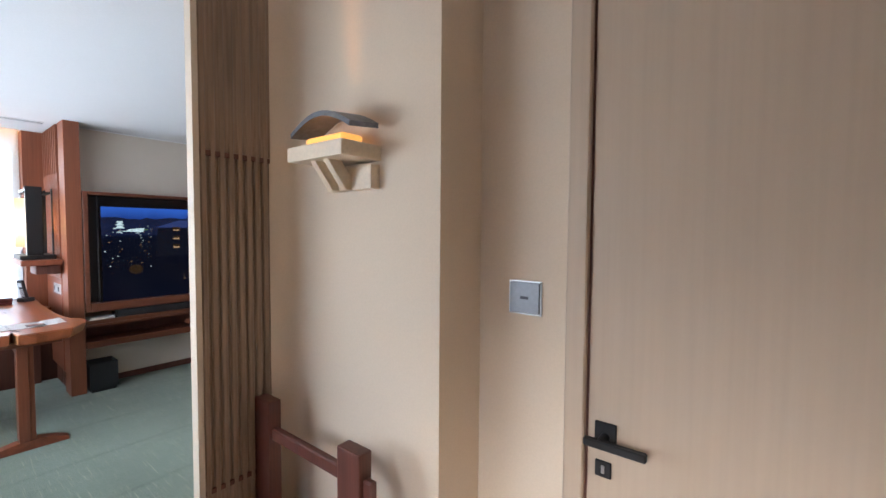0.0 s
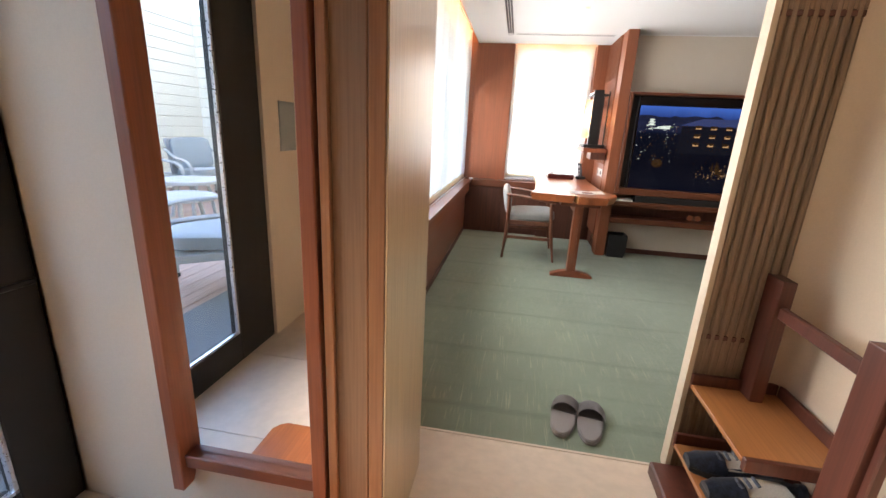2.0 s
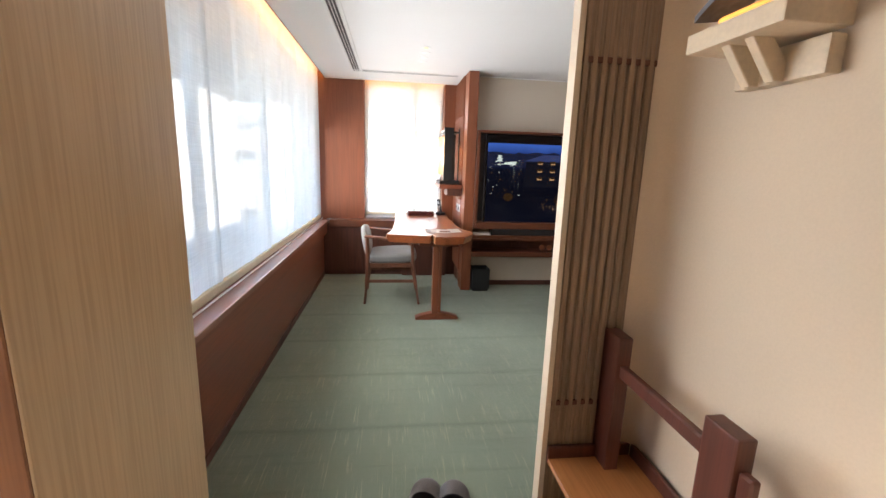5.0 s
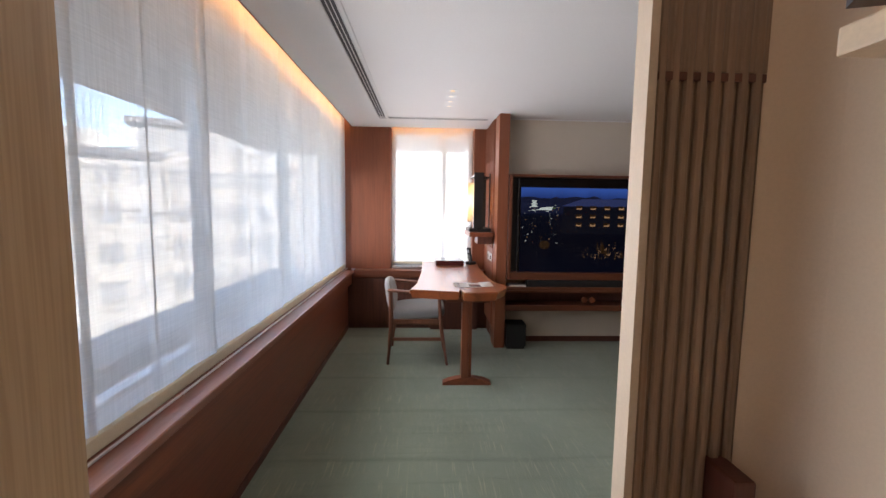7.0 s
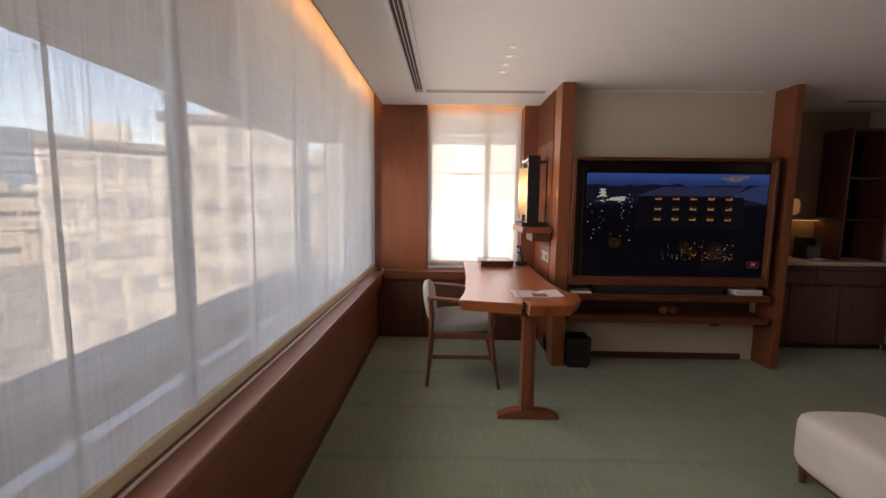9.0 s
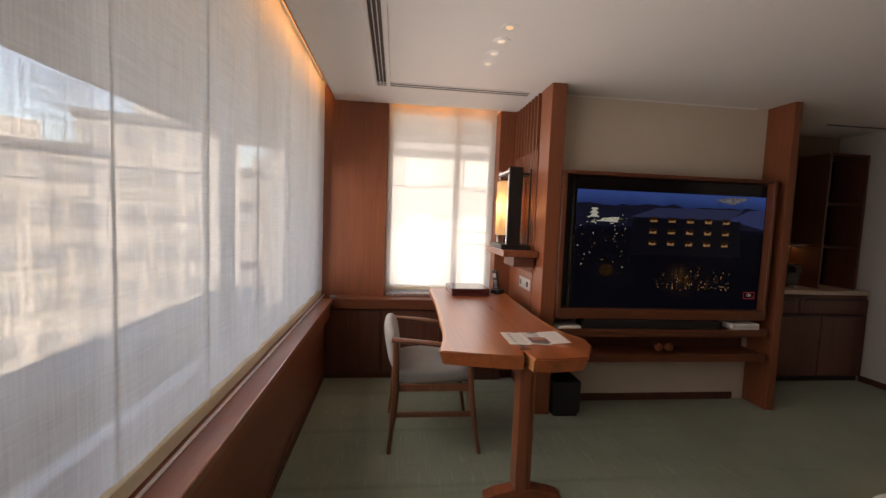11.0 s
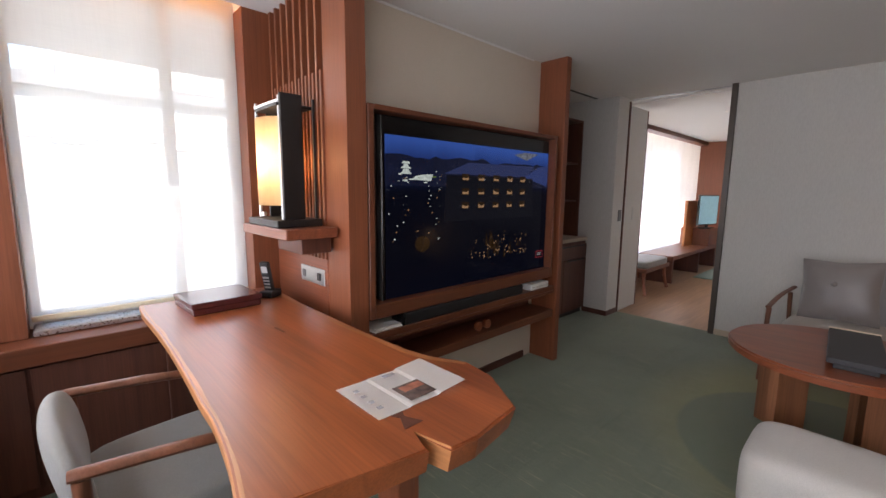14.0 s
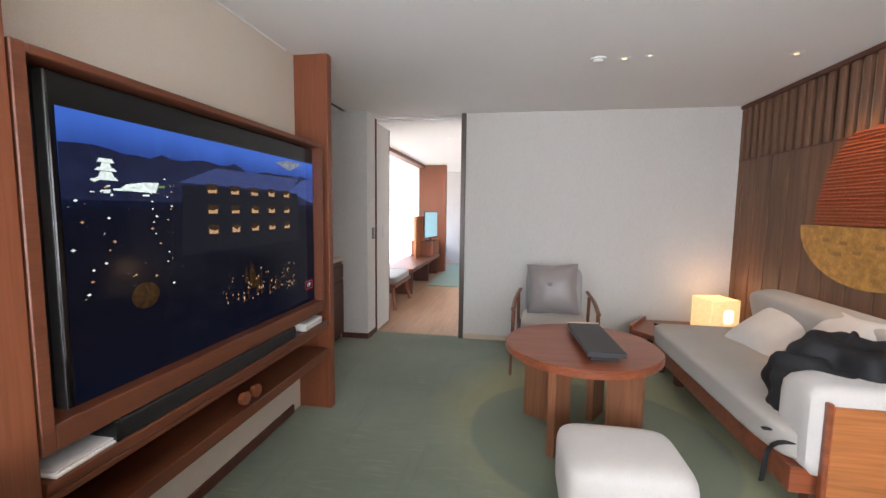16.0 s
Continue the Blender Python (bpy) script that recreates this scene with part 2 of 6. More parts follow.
def screen_mat():
    """Night view on a lit screen: blue sky at the top, a ridge line, dark town below, its foot tinted bluer in place of
    reflections. Local x runs across, z up, 1.50 x 0.83.
    """
    m, n, l, b = mat_base("screen_picture")
    sep = n.new("ShaderNodeSeparateXYZ")
    l.new(coords(n, l), sep.inputs[0])
    wob = noise_tex(n, l, coords(n, l, (0, 5, 0)), 1.0, 4, 0.6)
    a = n.new("ShaderNodeMath")
    a.operation = "MULTIPLY_ADD"
    l.new(wob, a.inputs[0])
    a.inputs[1].default_value = 0.10
    l.new(sep.outputs["Z"], a.inputs[2])
    mr = n.new("ShaderNodeMapRange")
    mr.inputs["From Min"].default_value, mr.inputs["From Max"].default_value = 0.0, 0.88
    l.new(a.outputs[0], mr.inputs["Value"])
    c = ramp(n, l, mr.outputs[0], [(0.0, (0.0012, 0.0019, 0.0065)), (0.40, (0.0008, 0.0012, 0.0040)), (0.70, (0.0012, 0.0020, 0.0065)), (0.80, (0.004, 0.008, 0.032)),
                                   (0.90, (0.014, 0.036, 0.16)), (1.0, (0.03, 0.09, 0.36))])
    b.inputs["Base Color"].default_value = (0.004, 0.004, 0.005, 1)
    l.new(c, b.inputs["Emission Color"])
    b.inputs["Emission Strength"].default_value = 0.095
    b.inputs["Roughness"].default_value = 0.10
    b.inputs["Specular IOR Level"].default_value = 0.09
    return m


RED_WOOD = wood("red_brown_veneer", (0.235, 0.072, 0.031), 0.45, "Z", 1.0, 0.13)
# darker than RED_WOOD: shade about the television shelf put into the colour
RED_WOOD_Y_SHADED = wood("red_brown_veneer_y_shaded", (0.150, 0.046, 0.020), 0.42, "Y", 1.0, 0.18)
RED_WOOD_X = wood("red_brown_veneer_x", (0.225, 0.066, 0.030), 0.38, "X")
BASE_WOOD = wood("base_panel_veneer", (0.20, 0.058, 0.031), 0.34, "X", 1.0, 0.2, 0.1)
LEDGE_WOOD = wood("ledge_veneer", (0.30, 0.110, 0.066), 0.28, "X", 0.6, 0.07, 0.5)
DARK_WOOD = wood("dark_stained_wood", (0.105, 0.036, 0.022), 0.5, "Z")
SLAB_WOOD = wood("polished_slab", (0.300, 0.080, 0.024), 0.32, "X", 0.55, 0.34, 0.35)
SLAB_LEG = wood("slab_leg", (0.21, 0.062, 0.027), 0.32, "Z", 0.8, 0.26, 0.1)
BARK_EDGE = wood("waney_edge", (0.44, 0.185, 0.070), 0.42, "X", 1.2, 0.3, 0.3)
CHAIR_WOOD = wood("chair_timber", (0.17, 0.065, 0.035), 0.38, "Z", 1.5, 0.3, 0.1)
ORANGE_WOOD = wood("orange_oiled_wood", (0.47, 0.17, 0.055), 0.38, "X", 1.2, 0.3)
TRIM_WOOD = wood("amber_trim_veneer", (0.30, 0.135, 0.060), 0.45, "Z", 1.0, 0.12)
TAN_WOOD = wood("tan_jamb_veneer", (0.27, 0.155, 0.085), 0.5, "Z", 1.0, 0.10)
RACK_WOOD = wood("rack_timber", (0.105, 0.031, 0.019), 0.42, "Z", 1.2, 0.28)
TABLE_WOOD = wood("round_table_timber", (0.275, 0.078, 0.034), 0.28, "X", 1.0, 0.35, 0.15)
LEG_WOOD = wood("table_leg_timber", (0.28, 0.115, 0.055), 0.45, "Z", 1.0, 0.3)
WALNUT = wood("walnut_boards", (0.185, 0.095, 0.055), 0.55, "Z", 1.0, 0.35)
OAK_DOOR = plaster("pale_oak_veneer", (0.47, 0.36, 0.255), 0.5, 60, 0.05, 0.04, (1, 1, 0.03))
PALE_POST = plaster("pale_post_veneer", (0.56, 0.46, 0.34), 0.6, 120, 0.06, 0.08)
SLAT_TAUPE = wood("taupe_ribbed_wood", (0.25, 0.172, 0.112), 0.5, "Z", 1.5, 0.22)
WALLPAPER = plaster("beige_wallpaper", (0.64, 0.52, 0.385), 0.9, 160, 0.04, 0.10)
TV_WALL = plaster("cream_wall_fabric", (0.655, 0.576, 0.475), 0.92, 240, 0.10, 0.3)
PALE_WALL = plaster("pale_grey_wallpaper", (0.60, 0.585, 0.555), 0.92, 150, 0.08, 0.3, (1, 1, 0.2))
CEIL = plaster("ceiling_paint", (0.78, 0.77, 0.75), 0.95, 120, 0.03, 0.06)
CARPET = carpet_mat()
STONE = plaster("beige_stone_tile", (0.69, 0.57, 0.455), 0.42, 14, 0.10, 0.05)
GROUT = plain("stone_joint", (0.56, 0.47, 0.38), 0.9)
OAK_FLOOR = wood("oak_floorboards", (0.40, 0.24, 0.14), 0.35, "Y", 1.0, 0.2)
BLACK_METAL = plain("black_coated_metal", (0.012, 0.011, 0.011), 0.46, 0.1)
BLACK_PLASTIC = plain("black_plastic", (0.014, 0.014, 0.016), 0.42)
GLOSS_BLACK = plain("gloss_black_bezel", (0.006, 0.006, 0.007), 0.16)
STEEL = plain("brushed_steel", (0.50, 0.50, 0.49), 0.32, 1.0)
DARK_STEEL = plain("dark_satin_plate", (0.16, 0.16, 0.16), 0.35, 0.8)
ALU = plain("silver_aluminium", (0.62, 0.63, 0.66), 0.28, 0.9)
WHITE_PLASTIC = plain("white_plastic", (0.74, 0.74, 0.72), 0.4)
PAPER = plain("white_paper", (0.82, 0.80, 0.76), 0.7, 0, 0.03, 300)
PRINT_DARK = plain("printed_photo", (0.10, 0.07, 0.06), 0.5, 0, 0.8, 40)
PRINT_RED = plain("printed_photo_red", (0.34, 0.13, 0.08), 0.5, 0, 0.5, 30)
PRINT_GREY = plain("grey_print", (0.35, 0.35, 0.36), 0.6)
LACQUER = plain("wine_red_lacquer", (0.075, 0.018, 0.018), 0.22, 0, 0.08, 60, 0.3)
OATMEAL = fabric("oatmeal_upholstery", (0.60, 0.58, 0.545), 380, 0.18)
LINEN_SEAT = fabric("seat_linen", (0.47, 0.44, 0.395), 420, 0.18)
GREY_SEAT = fabric("grey_seat_fabric", (0.225, 0.225, 0.215), 420, 0.2)
SILVER_CUSHION = fabric("silver_grey_satin", (0.24, 0.215, 0.21), 320, 0.08, 0.34, 0.3)
WHITE_CUSHION = fabric("white_cushion_cotton", (0.72, 0.705, 0.67), 300, 0.12)
BLACK_NYLON = fabric("black_nylon", (0.010, 0.011, 0.014), 300, 0.3, 0.7, 0.0)
SLIPPER_PLUSH = fabric("grey_plush", (0.246, 0.225, 0.225), 260, 0.35)
SLIPPER_DARK = fabric("dark_plush_toe_shade", (0.065, 0.06, 0.062), 260, 0.3)
NAVY_SHOE = fabric("navy_shoe_leather", (0.030, 0.042, 0.072), 70, 0.8, 0.36)
SHOE_LINING = fabric("pale_shoe_lining", (0.62, 0.57, 0.48), 200, 0.15)
SHEER = sheer("sheer_curtain_weave", (0.72, 0.72, 0.71), 0.09, 0.8)
BLIND = sheer("sheer_blind_weave", (0.84, 0.83, 0.80), 0.30, 0.12)
TRACK = plain("satin_silver_track", (0.66, 0.66, 0.68), 0.35, 0.25)
HEM = fabric("cream_hem_band", (0.76, 0.70, 0.52), 300, 0.12)
GLASS = glass_mat("window_glass")
MIRROR, _, _, mirror_bsdf = mat_base("mirror_silver")
mirror_bsdf.inputs["Base Color"].default_value = (0.92, 0.93, 0.93, 1)
mirror_bsdf.inputs["Metallic"].default_value, mirror_bsdf.inputs["Roughness"].default_value = 1.0, 0.0
LANTERN_PAPER, ln_, ll_, lb_ = mat_base("lantern_paper")
l_add, l_tl = ln_.new("ShaderNodeAddShader"), ln_.new("ShaderNodeBsdfTranslucent")
ll_.new(ramp(ln_, ll_, noise_tex(ln_, ll_, coords(ln_, ll_, (40, 40, 8)), 1.0, 3, 0.6), [(0.3, (0.50, 0.44, 0.33)), (0.7, (0.58, 0.52, 0.40))]), l_tl.inputs["Color"])
lb_.inputs["Base Color"].default_value = (0.10, 0.07, 0.035, 1)
lb_.inputs["Roughness"].default_value = 0.9
ll_.new(lb_.outputs[0], l_add.inputs[0])
ll_.new(l_tl.outputs[0], l_add.inputs[1])
ll_.new(l_add.outputs[0], ln_["Material Output"].inputs["Surface"])
CUBE_PAPER = glow("cube_lamp_shade", (1.0, 0.66, 0.30), 0.055)
CUBE_CORE = glow("cube_lamp_core", (1.0, 0.80, 0.45), 0.14)
LED = glow("warm_led_strip", (1.0, 0.55, 0.2), 0.25)
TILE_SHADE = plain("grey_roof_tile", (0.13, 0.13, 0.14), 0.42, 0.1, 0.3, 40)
BEIGE_METAL = plain("beige_powder_coat", (0.62, 0.50, 0.35), 0.5)
SCREEN = screen_mat()
BED_SHEER = sheer("bedroom_sheer_weave", (0.90, 0.86, 0.77), 0.30, 0.4)

# ---- mesh helpers ----
def to_mesh(bm, mat, smooth=False, name="mesh"):
    me = bpy.data.meshes.new(name)
    bmesh.ops.recalc_face_normals(bm, faces=bm.faces)
    if smooth:
        for f in bm.faces:
            f.smooth = True
    bm.to_mesh(me)
    bm.free()
    if smooth:
        me.set_sharp_from_angle(angle=radians(42))
    if mat:
        me.materials.append(mat)
    return me


def part(name, bm, mat, parent=None, label="", smooth=False):
    """One bmesh as one mesh object, under a thing or a part."""
    ob = new(name, to_mesh(bm, mat, smooth, name))
    if parent is not None:
        ob.parent = parent
    if label:
        ob["label"] = label
    return ob


def thing(name, at, label, category, rz=0.0, group="", kind=""):
    ob = new(name)
    ob.empty_display_size = 0.1
    ob.matrix_basis = pose(*at, 0, 0, rz)
    return tagged(ob, label, category, group, kind)


def box(x0, x1, y0, y1, z0, z1, bevel=0.003, seg=1, bm=None):
    b = bmesh.new()
    bmesh.ops.create_cube(b, size=1.0)
    for v in b.verts:
        v.co = ((x0 + x1) / 2 + v.co.x * (x1 - x0), (y0 + y1) / 2 + v.co.y * (y1 - y0), (z0 + z1) / 2 + v.co.z * (z1 - z0))
    k = min(bevel, 0.45 * min(x1 - x0, y1 - y0, z1 - z0))
    if k > 0:
        bmesh.ops.bevel(b, geom=list(b.edges), offset=k, segments=seg, affect="EDGES", profile=0.7)
    return merge(bm, b)


def merge(bm, b):
    if bm is None:
        return b
    me = bpy.data.meshes.new("tmp")
    b.to_mesh(me)
    b.free()
    bm.from_mesh(me)
    bpy.data.meshes.remove(me)
    return bm


def moved(b, m):
    b.transform(m)
    return b


def cyl(r0, r1, z0, z1, sides=20, bm=None, bevel=0.0):
    b = bmesh.new()
    bmesh.ops.create_cone(b, cap_ends=True, segments=sides, radius1=r0, radius2=r1, depth=z1 - z0)
    b.transform(Matrix.Translation((0, 0, (z0 + z1) / 2)))
    if bevel:
        rim = [e for e in b.edges if abs(e.verts[0].co.z - e.verts[1].co.z) < 1e-6]
        bmesh.ops.bevel(b, geom=rim, offset=bevel, segments=2, affect="EDGES")
    return merge(bm, b)


def prism(outline, z0, z1, bevel=0.0, bm=None, seg=1):
    """A flat outline (x, y) with thickness."""
    b = bmesh.new()
    lo = [b.verts.new((x, y, z0)) for x, y in outline]
    hi = [b.verts.new((x, y, z1)) for x, y in outline]
    b.faces.new(lo[::-1])
    b.faces.new(hi)
    k = len(outline)
    for i in range(k):
        b.faces.new((lo[i], lo[(i + 1) % k], hi[(i + 1) % k], hi[i]))
    if bevel:
        rim = [e for e in b.edges if abs(e.verts[0].co.z - e.verts[1].co.z) < 1e-6]
        bmesh.ops.bevel(b, geom=rim, offset=bevel, segments=seg, affect="EDGES")
    return merge(bm, b)


def sweep(points, radii, sides=10, bm=None, flat=1.0):
    """A round bar along points; radii: one number, or one for each point."""
    b = bmesh.new()
    pts = [Vector(p) for p in points]
    rad = [radii] * len(pts) if isinstance(radii, (int, float)) else list(radii)
    rings = []
    for i, p in enumerate(pts):
        d = (pts[min(i + 1, len(pts) - 1)] - pts[max(i - 1, 0)]).normalized()
        up = Vector((0, 0, 1)) if abs(d.z) < 0.9 else Vector((0, 1, 0))
        s = d.cross(up).normalized()
        u = s.cross(d)
        rings.append([b.verts.new(p + (s * math.cos(a) + u * math.sin(a) * flat) * rad[i]) for a in (2 * math.pi * j / sides for j in range(sides))])
    for r0, r1 in zip(rings, rings[1:]):
        for j in range(sides):
            b.faces.new((r0[j], r0[(j + 1) % sides], r1[(j + 1) % sides], r1[j]))
    b.faces.new(rings[0][::-1])
    b.faces.new(rings[-1])
    return merge(bm, b)


def curve_pts(ctrl, k=6):
    """Catmull-Rom through the given points."""
    p = [Vector(c) for c in ctrl]
    p = [p[0] * 2 - p[1]] + p + [p[-1] * 2 - p[-2]]
    out = []
    for i in range(1, len(p) - 2):
        for j in range(k):
            t = j / k
            out.append(0.5 * ((2 * p[i]) + (p[i + 1] - p[i - 1]) * t + (2 * p[i - 1] - 5 * p[i] + 4 * p[i + 1] - p[i + 2]) * t * t
                              + (3 * p[i] - p[i - 1] - 3 * p[i + 1] + p[i + 2]) * t ** 3))
    out.append(p[-2])
    return out


def pad(sx, sy, sz, power=4.0, n=10, crown=0.0, dents=0.0, seed=0):
    """An upholstered block: a rounded box of that size about its centre, with a slightly domed top."""
    b = bmesh.new()
    bmesh.ops.create_cube(b, size=2.0)
    bmesh.ops.subdivide_edges(b, edges=list(b.edges), cuts=n, use_grid_fill=True)
    for v in b.verts:
        x, y, z = v.co
        g = (abs(x) ** power + abs(y) ** power + abs(z) ** power) ** (1 / power)
        x, y, z = x / g, y / g, z / g
        z += crown * (1 - x * x) * (1 - y * y) * (1 if z > 0 else 0.3) * (1 if z > 0 else -1)
        w = dents * noise.noise(Vector((x * 2.1 + seed, y * 2.1, z * 1.5 + seed)))
        v.co = (x * sx / 2 * (1 + w), y * sy / 2 * (1 + w), z * sz / 2 * (1 + w))
    return b


def pillow(s, thick, seed=0):
    """A square scatter cushion in the local xz plane, with pinched edges and pulled-out corners."""
    b = bmesh.new()
    bmesh.ops.create_grid(b, x_segments=18, y_segments=18, size=1.0)
    top = {}
    res = bmesh.new()
    for side in (1, -1):
        for v in b.verts:
            x, y = v.co.x, v.co.y
            h = (max(0.0, 1 - abs(x) ** 2.6) * max(0.0, 1 - abs(y) ** 2.6)) ** 0.55
            pull = 1 - 0.09 * (1 - abs(x)) * abs(y) - 0.09 * (1 - abs(y)) * abs(x)
            wr = 0.10 * noise.noise(Vector((x * 2.5 + seed, y * 2.5, side * 3.0)))
            top[(side, v.index)] = res.verts.new((x * s / 2 * pull, side * thick / 2 * h * (1 + wr), y * s / 2 * pull))
        for f in b.faces:
            res.faces.new([top[(side, v.index)] for v in (f.verts if side < 0 else reversed(f.verts))])
    b.free()
    bmesh.ops.remove_doubles(res, verts=res.verts, dist=0.0015)
    return res


def structure(name, bm, mat, label="", smooth=False):
    return tagged(part(name, bm, mat, None, label, smooth), kind="structure", category=name.split("_")[0])


# ---- shell: floors, ceilings, walls ----
structure("floor_living", box(-5.60, -1.425, -0.75, 4.50, -0.12, 0.0, 0), CARPET, "grey-green streaked carpet with a large disc motif")
structure("floor_bedroom", box(-5.75, -2.2, 4.503, 11.5, -0.12, -0.001, 0), OAK_FLOOR, "warm oak floorboards beyond the doorway")
entry_floor = structure("floor_entry", box(-1.42, 1.60, -1.42, 1.30, -0.12, -0.010, 0), GROUT, "beige stone floor of the entrance with fine joints")
structure("threshold_strip", box(-1.428, -1.415, -0.56, 0.66, -0.01, 0.003, 0.001), STONE)

# ceiling with coves over both blinds, and an upper lid that closes them
ce = box(-5.41, -1.42, -0.60, 4.62, H, H + 0.06, 0)
box(-5.60, -5.41, -0.60, -0.165, H, H + 0.06, 0, 1, ce)
box(-5.60, -5.41, 0.785, 4.62, H, H + 0.06, 0, 1, ce)
structure("ceiling_living", ce, CEIL, "smooth off-white painted ceiling")
ec = box(-1.21, 1.60, -1.42, 1.30, H, H + 0.06, 0)
box(-1.42, -1.21, -0.60, 1.30, H, H + 0.06, 0, 1, ec)
structure("ceiling_entry", ec, CEIL, "off-white painted entrance ceiling")
structure("ceiling_bedroom", box(-5.75, -2.2, 4.62, 11.5, H - 0.02, H + 0.06, 0), CEIL, "white bedroom ceiling")
structure("ceiling_cove_lid", box(-5.75, -1.15, -1.00, 11.5, H + 0.16, H + 0.22, 0), CEIL)
structure("cove_edge_south", box(-5.41, -1.212, -0.606, -0.60, H - 0.004, H + 0.07, 0.001), RED_WOOD_X, "thin wooden edge of the window cove")

# window wall: panelled base, ledge, header and end piers
structure("wall_south", box(-5.75, -1.212, -1.00, -0.64, -0.12, LEDGE - 0.045, 0), BASE_WOOD, "dark red-brown panelled wall below the window")
structure("ledge_apron_south", box(-5.41, -1.214, -0.637, -0.595, LEDGE - 0.16, LEDGE - 0.038, 0.003), RED_WOOD_X)
structure("ledge_south", box(-5.27, -1.214, -0.92, -0.57, LEDGE - 0.036, LEDGE, 0.004), LEDGE_WOOD, "red-brown wooden window ledge")
structure("header_south", box(-5.75, -1.212, -1.00, -0.82, H + 0.06, H + 0.16, 0), CEIL)
structure("pier_south_west", box(-5.75, -5.412, -1.00, -0.62, LEDGE - 0.045, H + 0.16, 0), RED_WOOD)
structure("baseboard_south", box(-5.27, -1.214, -0.64, -0.632, 0, 0.05, 0.001), DARK_WOOD)

# end wall with its window
structure("wall_west_panel", box(-5.60, -5.41, -0.62, -0.165, LEDGE + 0.001, H, 0.002), RED_WOOD, "red-brown veneered wall panel beside the window")
structure("wall_west_base", box(-5.75, -5.30, -0.64, 1.10, -0.12, LEDGE - 0.045, 0), DARK_WOOD, "dark wooden base cabinet below the end window")
structure("wall_west_jamb", box(-5.75, -5.41, 0.785, 0.955, LEDGE - 0.045, H, 0.002), RED_WOOD)
structure("ledge_west", box(-5.60, -5.27, -0.569, 0.95, LEDGE - 0.085, LEDGE, 0.004), RED_WOOD_Y_SHADED, "red-brown ledge below the end window")
structure("header_west", box(-5.75, -5.60, -0.62, 0.955, H + 0.02, H + 0.16, 0), CEIL)
for y0, y1 in ((-0.62, -0.18), (-0.17, 0.36), (0.37, 0.93)):
    structure("base_door_west", box(-5.30, -5.288, y0, y1 - 0.004, 0.05, LEDGE - 0.095, 0.002), DARK_WOOD)

# television wall
structure("wall_television", box(-5.05, -4.83, 0.955, 2.80, -0.12, H, 0), TV_WALL, "cream fabric-textured wall around the television")
structure("baseboard_television", box(-4.83, -4.815, 1.04, 2.64, 0, 0.055, 0.002), DARK_WOOD)
structure("wall_slat_backing", box(-5.75, -4.80, 0.955, 1.05, -0.12, H, 0), DARK_WOOD)
structure("crown_line", box(-4.83, -4.825, 1.04, 2.65, H - 0.012, H, 0.001), CEIL)

# alcove, doorway block, seating wall, sofa wall
structure("wall_alcove_back", box(-5.75, -5.55, 1.05, 4.98, -0.12, H + 0.16, 0), plaster("brown_alcove_panel", (0.30, 0.235, 0.175), 0.6, 90, 0.08, 0.08), "brown panelled back wall of the minibar alcove")
structure("wall_doorway_block", box(-5.55, -4.88, 4.23, 4.475, 0.0, H, 0.006, 2), PALE_WALL, "pale papered wall end beside the doorway")
structure("baseboard_block", box(-5.16, -4.872, 4.222, 4.478, 0, 0.055, 0.002), DARK_WOOD)
structure("wall_north", box(-3.92, -1.30, 4.445, 4.60, -0.12, H, 0.003), PALE_WALL, "pale grey papered wall behind the armchair")
structure("baseboard_north", box(-3.92, -1.41, 4.437, 4.4455, 0, 0.055, 0.002), PALE_POST)
structure("door_trim_dark", box(-3.968, -3.92, 4.43, 4.61, 0, H, 0.003), plain("dark_bronze_trim", (0.085, 0.070, 0.060), 0.4, 0.3), "dark bronze trim on the wall end")
structure("wall_east", box(-1.40, -1.28, 0.995, 4.45, -0.12, H, 0), DARK_WOOD)
structure("wall_outer_roof", box(-6.2, 1.9, -1.30, 11.7, H + 0.24, H + 0.40, 0), CEIL)

# bedroom shell
structure("wall_bedroom_window_base", box(-5.75, -5.45, 4.98, 11.5, -0.12, 0.36, 0), RED_WOOD_Y_SHADED)
structure("wall_bedroom_header", box(-5.75, -5.30, 4.98, 11.5, H - 0.08, H + 0.16, 0), RED_WOOD_Y_SHADED, "wooden bulkhead above the bedroom window")
structure("wall_bedroom_end", box(-5.75, -2.2, 10.6, 10.8, -0.12, H, 0), PALE_WALL)
structure("wall_bedroom_wood", box(-5.75, -4.85, 9.0, 9.15, -0.12, H, 0), RED_WOOD, "red-brown wooden wall panel in the bedroom")
structure("wall_bedroom_east", box(-2.4, -2.2, 4.60, 10.8, -0.12, H, 0), PALE_WALL)
structure("wall_outer_east", box(-1.30, -1.20, 1.30, 4.60, -0.12, H + 0.16, 0), PALE_WALL)

# entrance shell
structure("wall_entry_pier", box(-1.21, -0.84, -1.42, -0.297, -0.12, H, 0), WALLPAPER, "beige papered pier with the mirror")
structure("pier_cheek", box(-1.213, -0.757, -0.297, -0.293, 0, H, 0.001), wood("amber_cheek_veneer", (0.52, 0.375, 0.225), 0.30, "Z", 0.7, 0.07, 0.3), "satin amber-oak cheek of the opening")
for i, (y0, y1, d, m) in enumerate(((-0.337, -0.298, 0.083, TRIM_WOOD), (-0.345, -0.337, 0.050, DARK_WOOD), (-0.352, -0.345, 0.062, TRIM_WOOD), (-0.440, -0.352, 0.040, TAN_WOOD), (-0.465, -0.440, 0.052, TRIM_WOOD))):
    structure("pier_trim", box(-0.84, -0.84 + d, y0, y1 - 0.001, 0, H, 0.002), m)
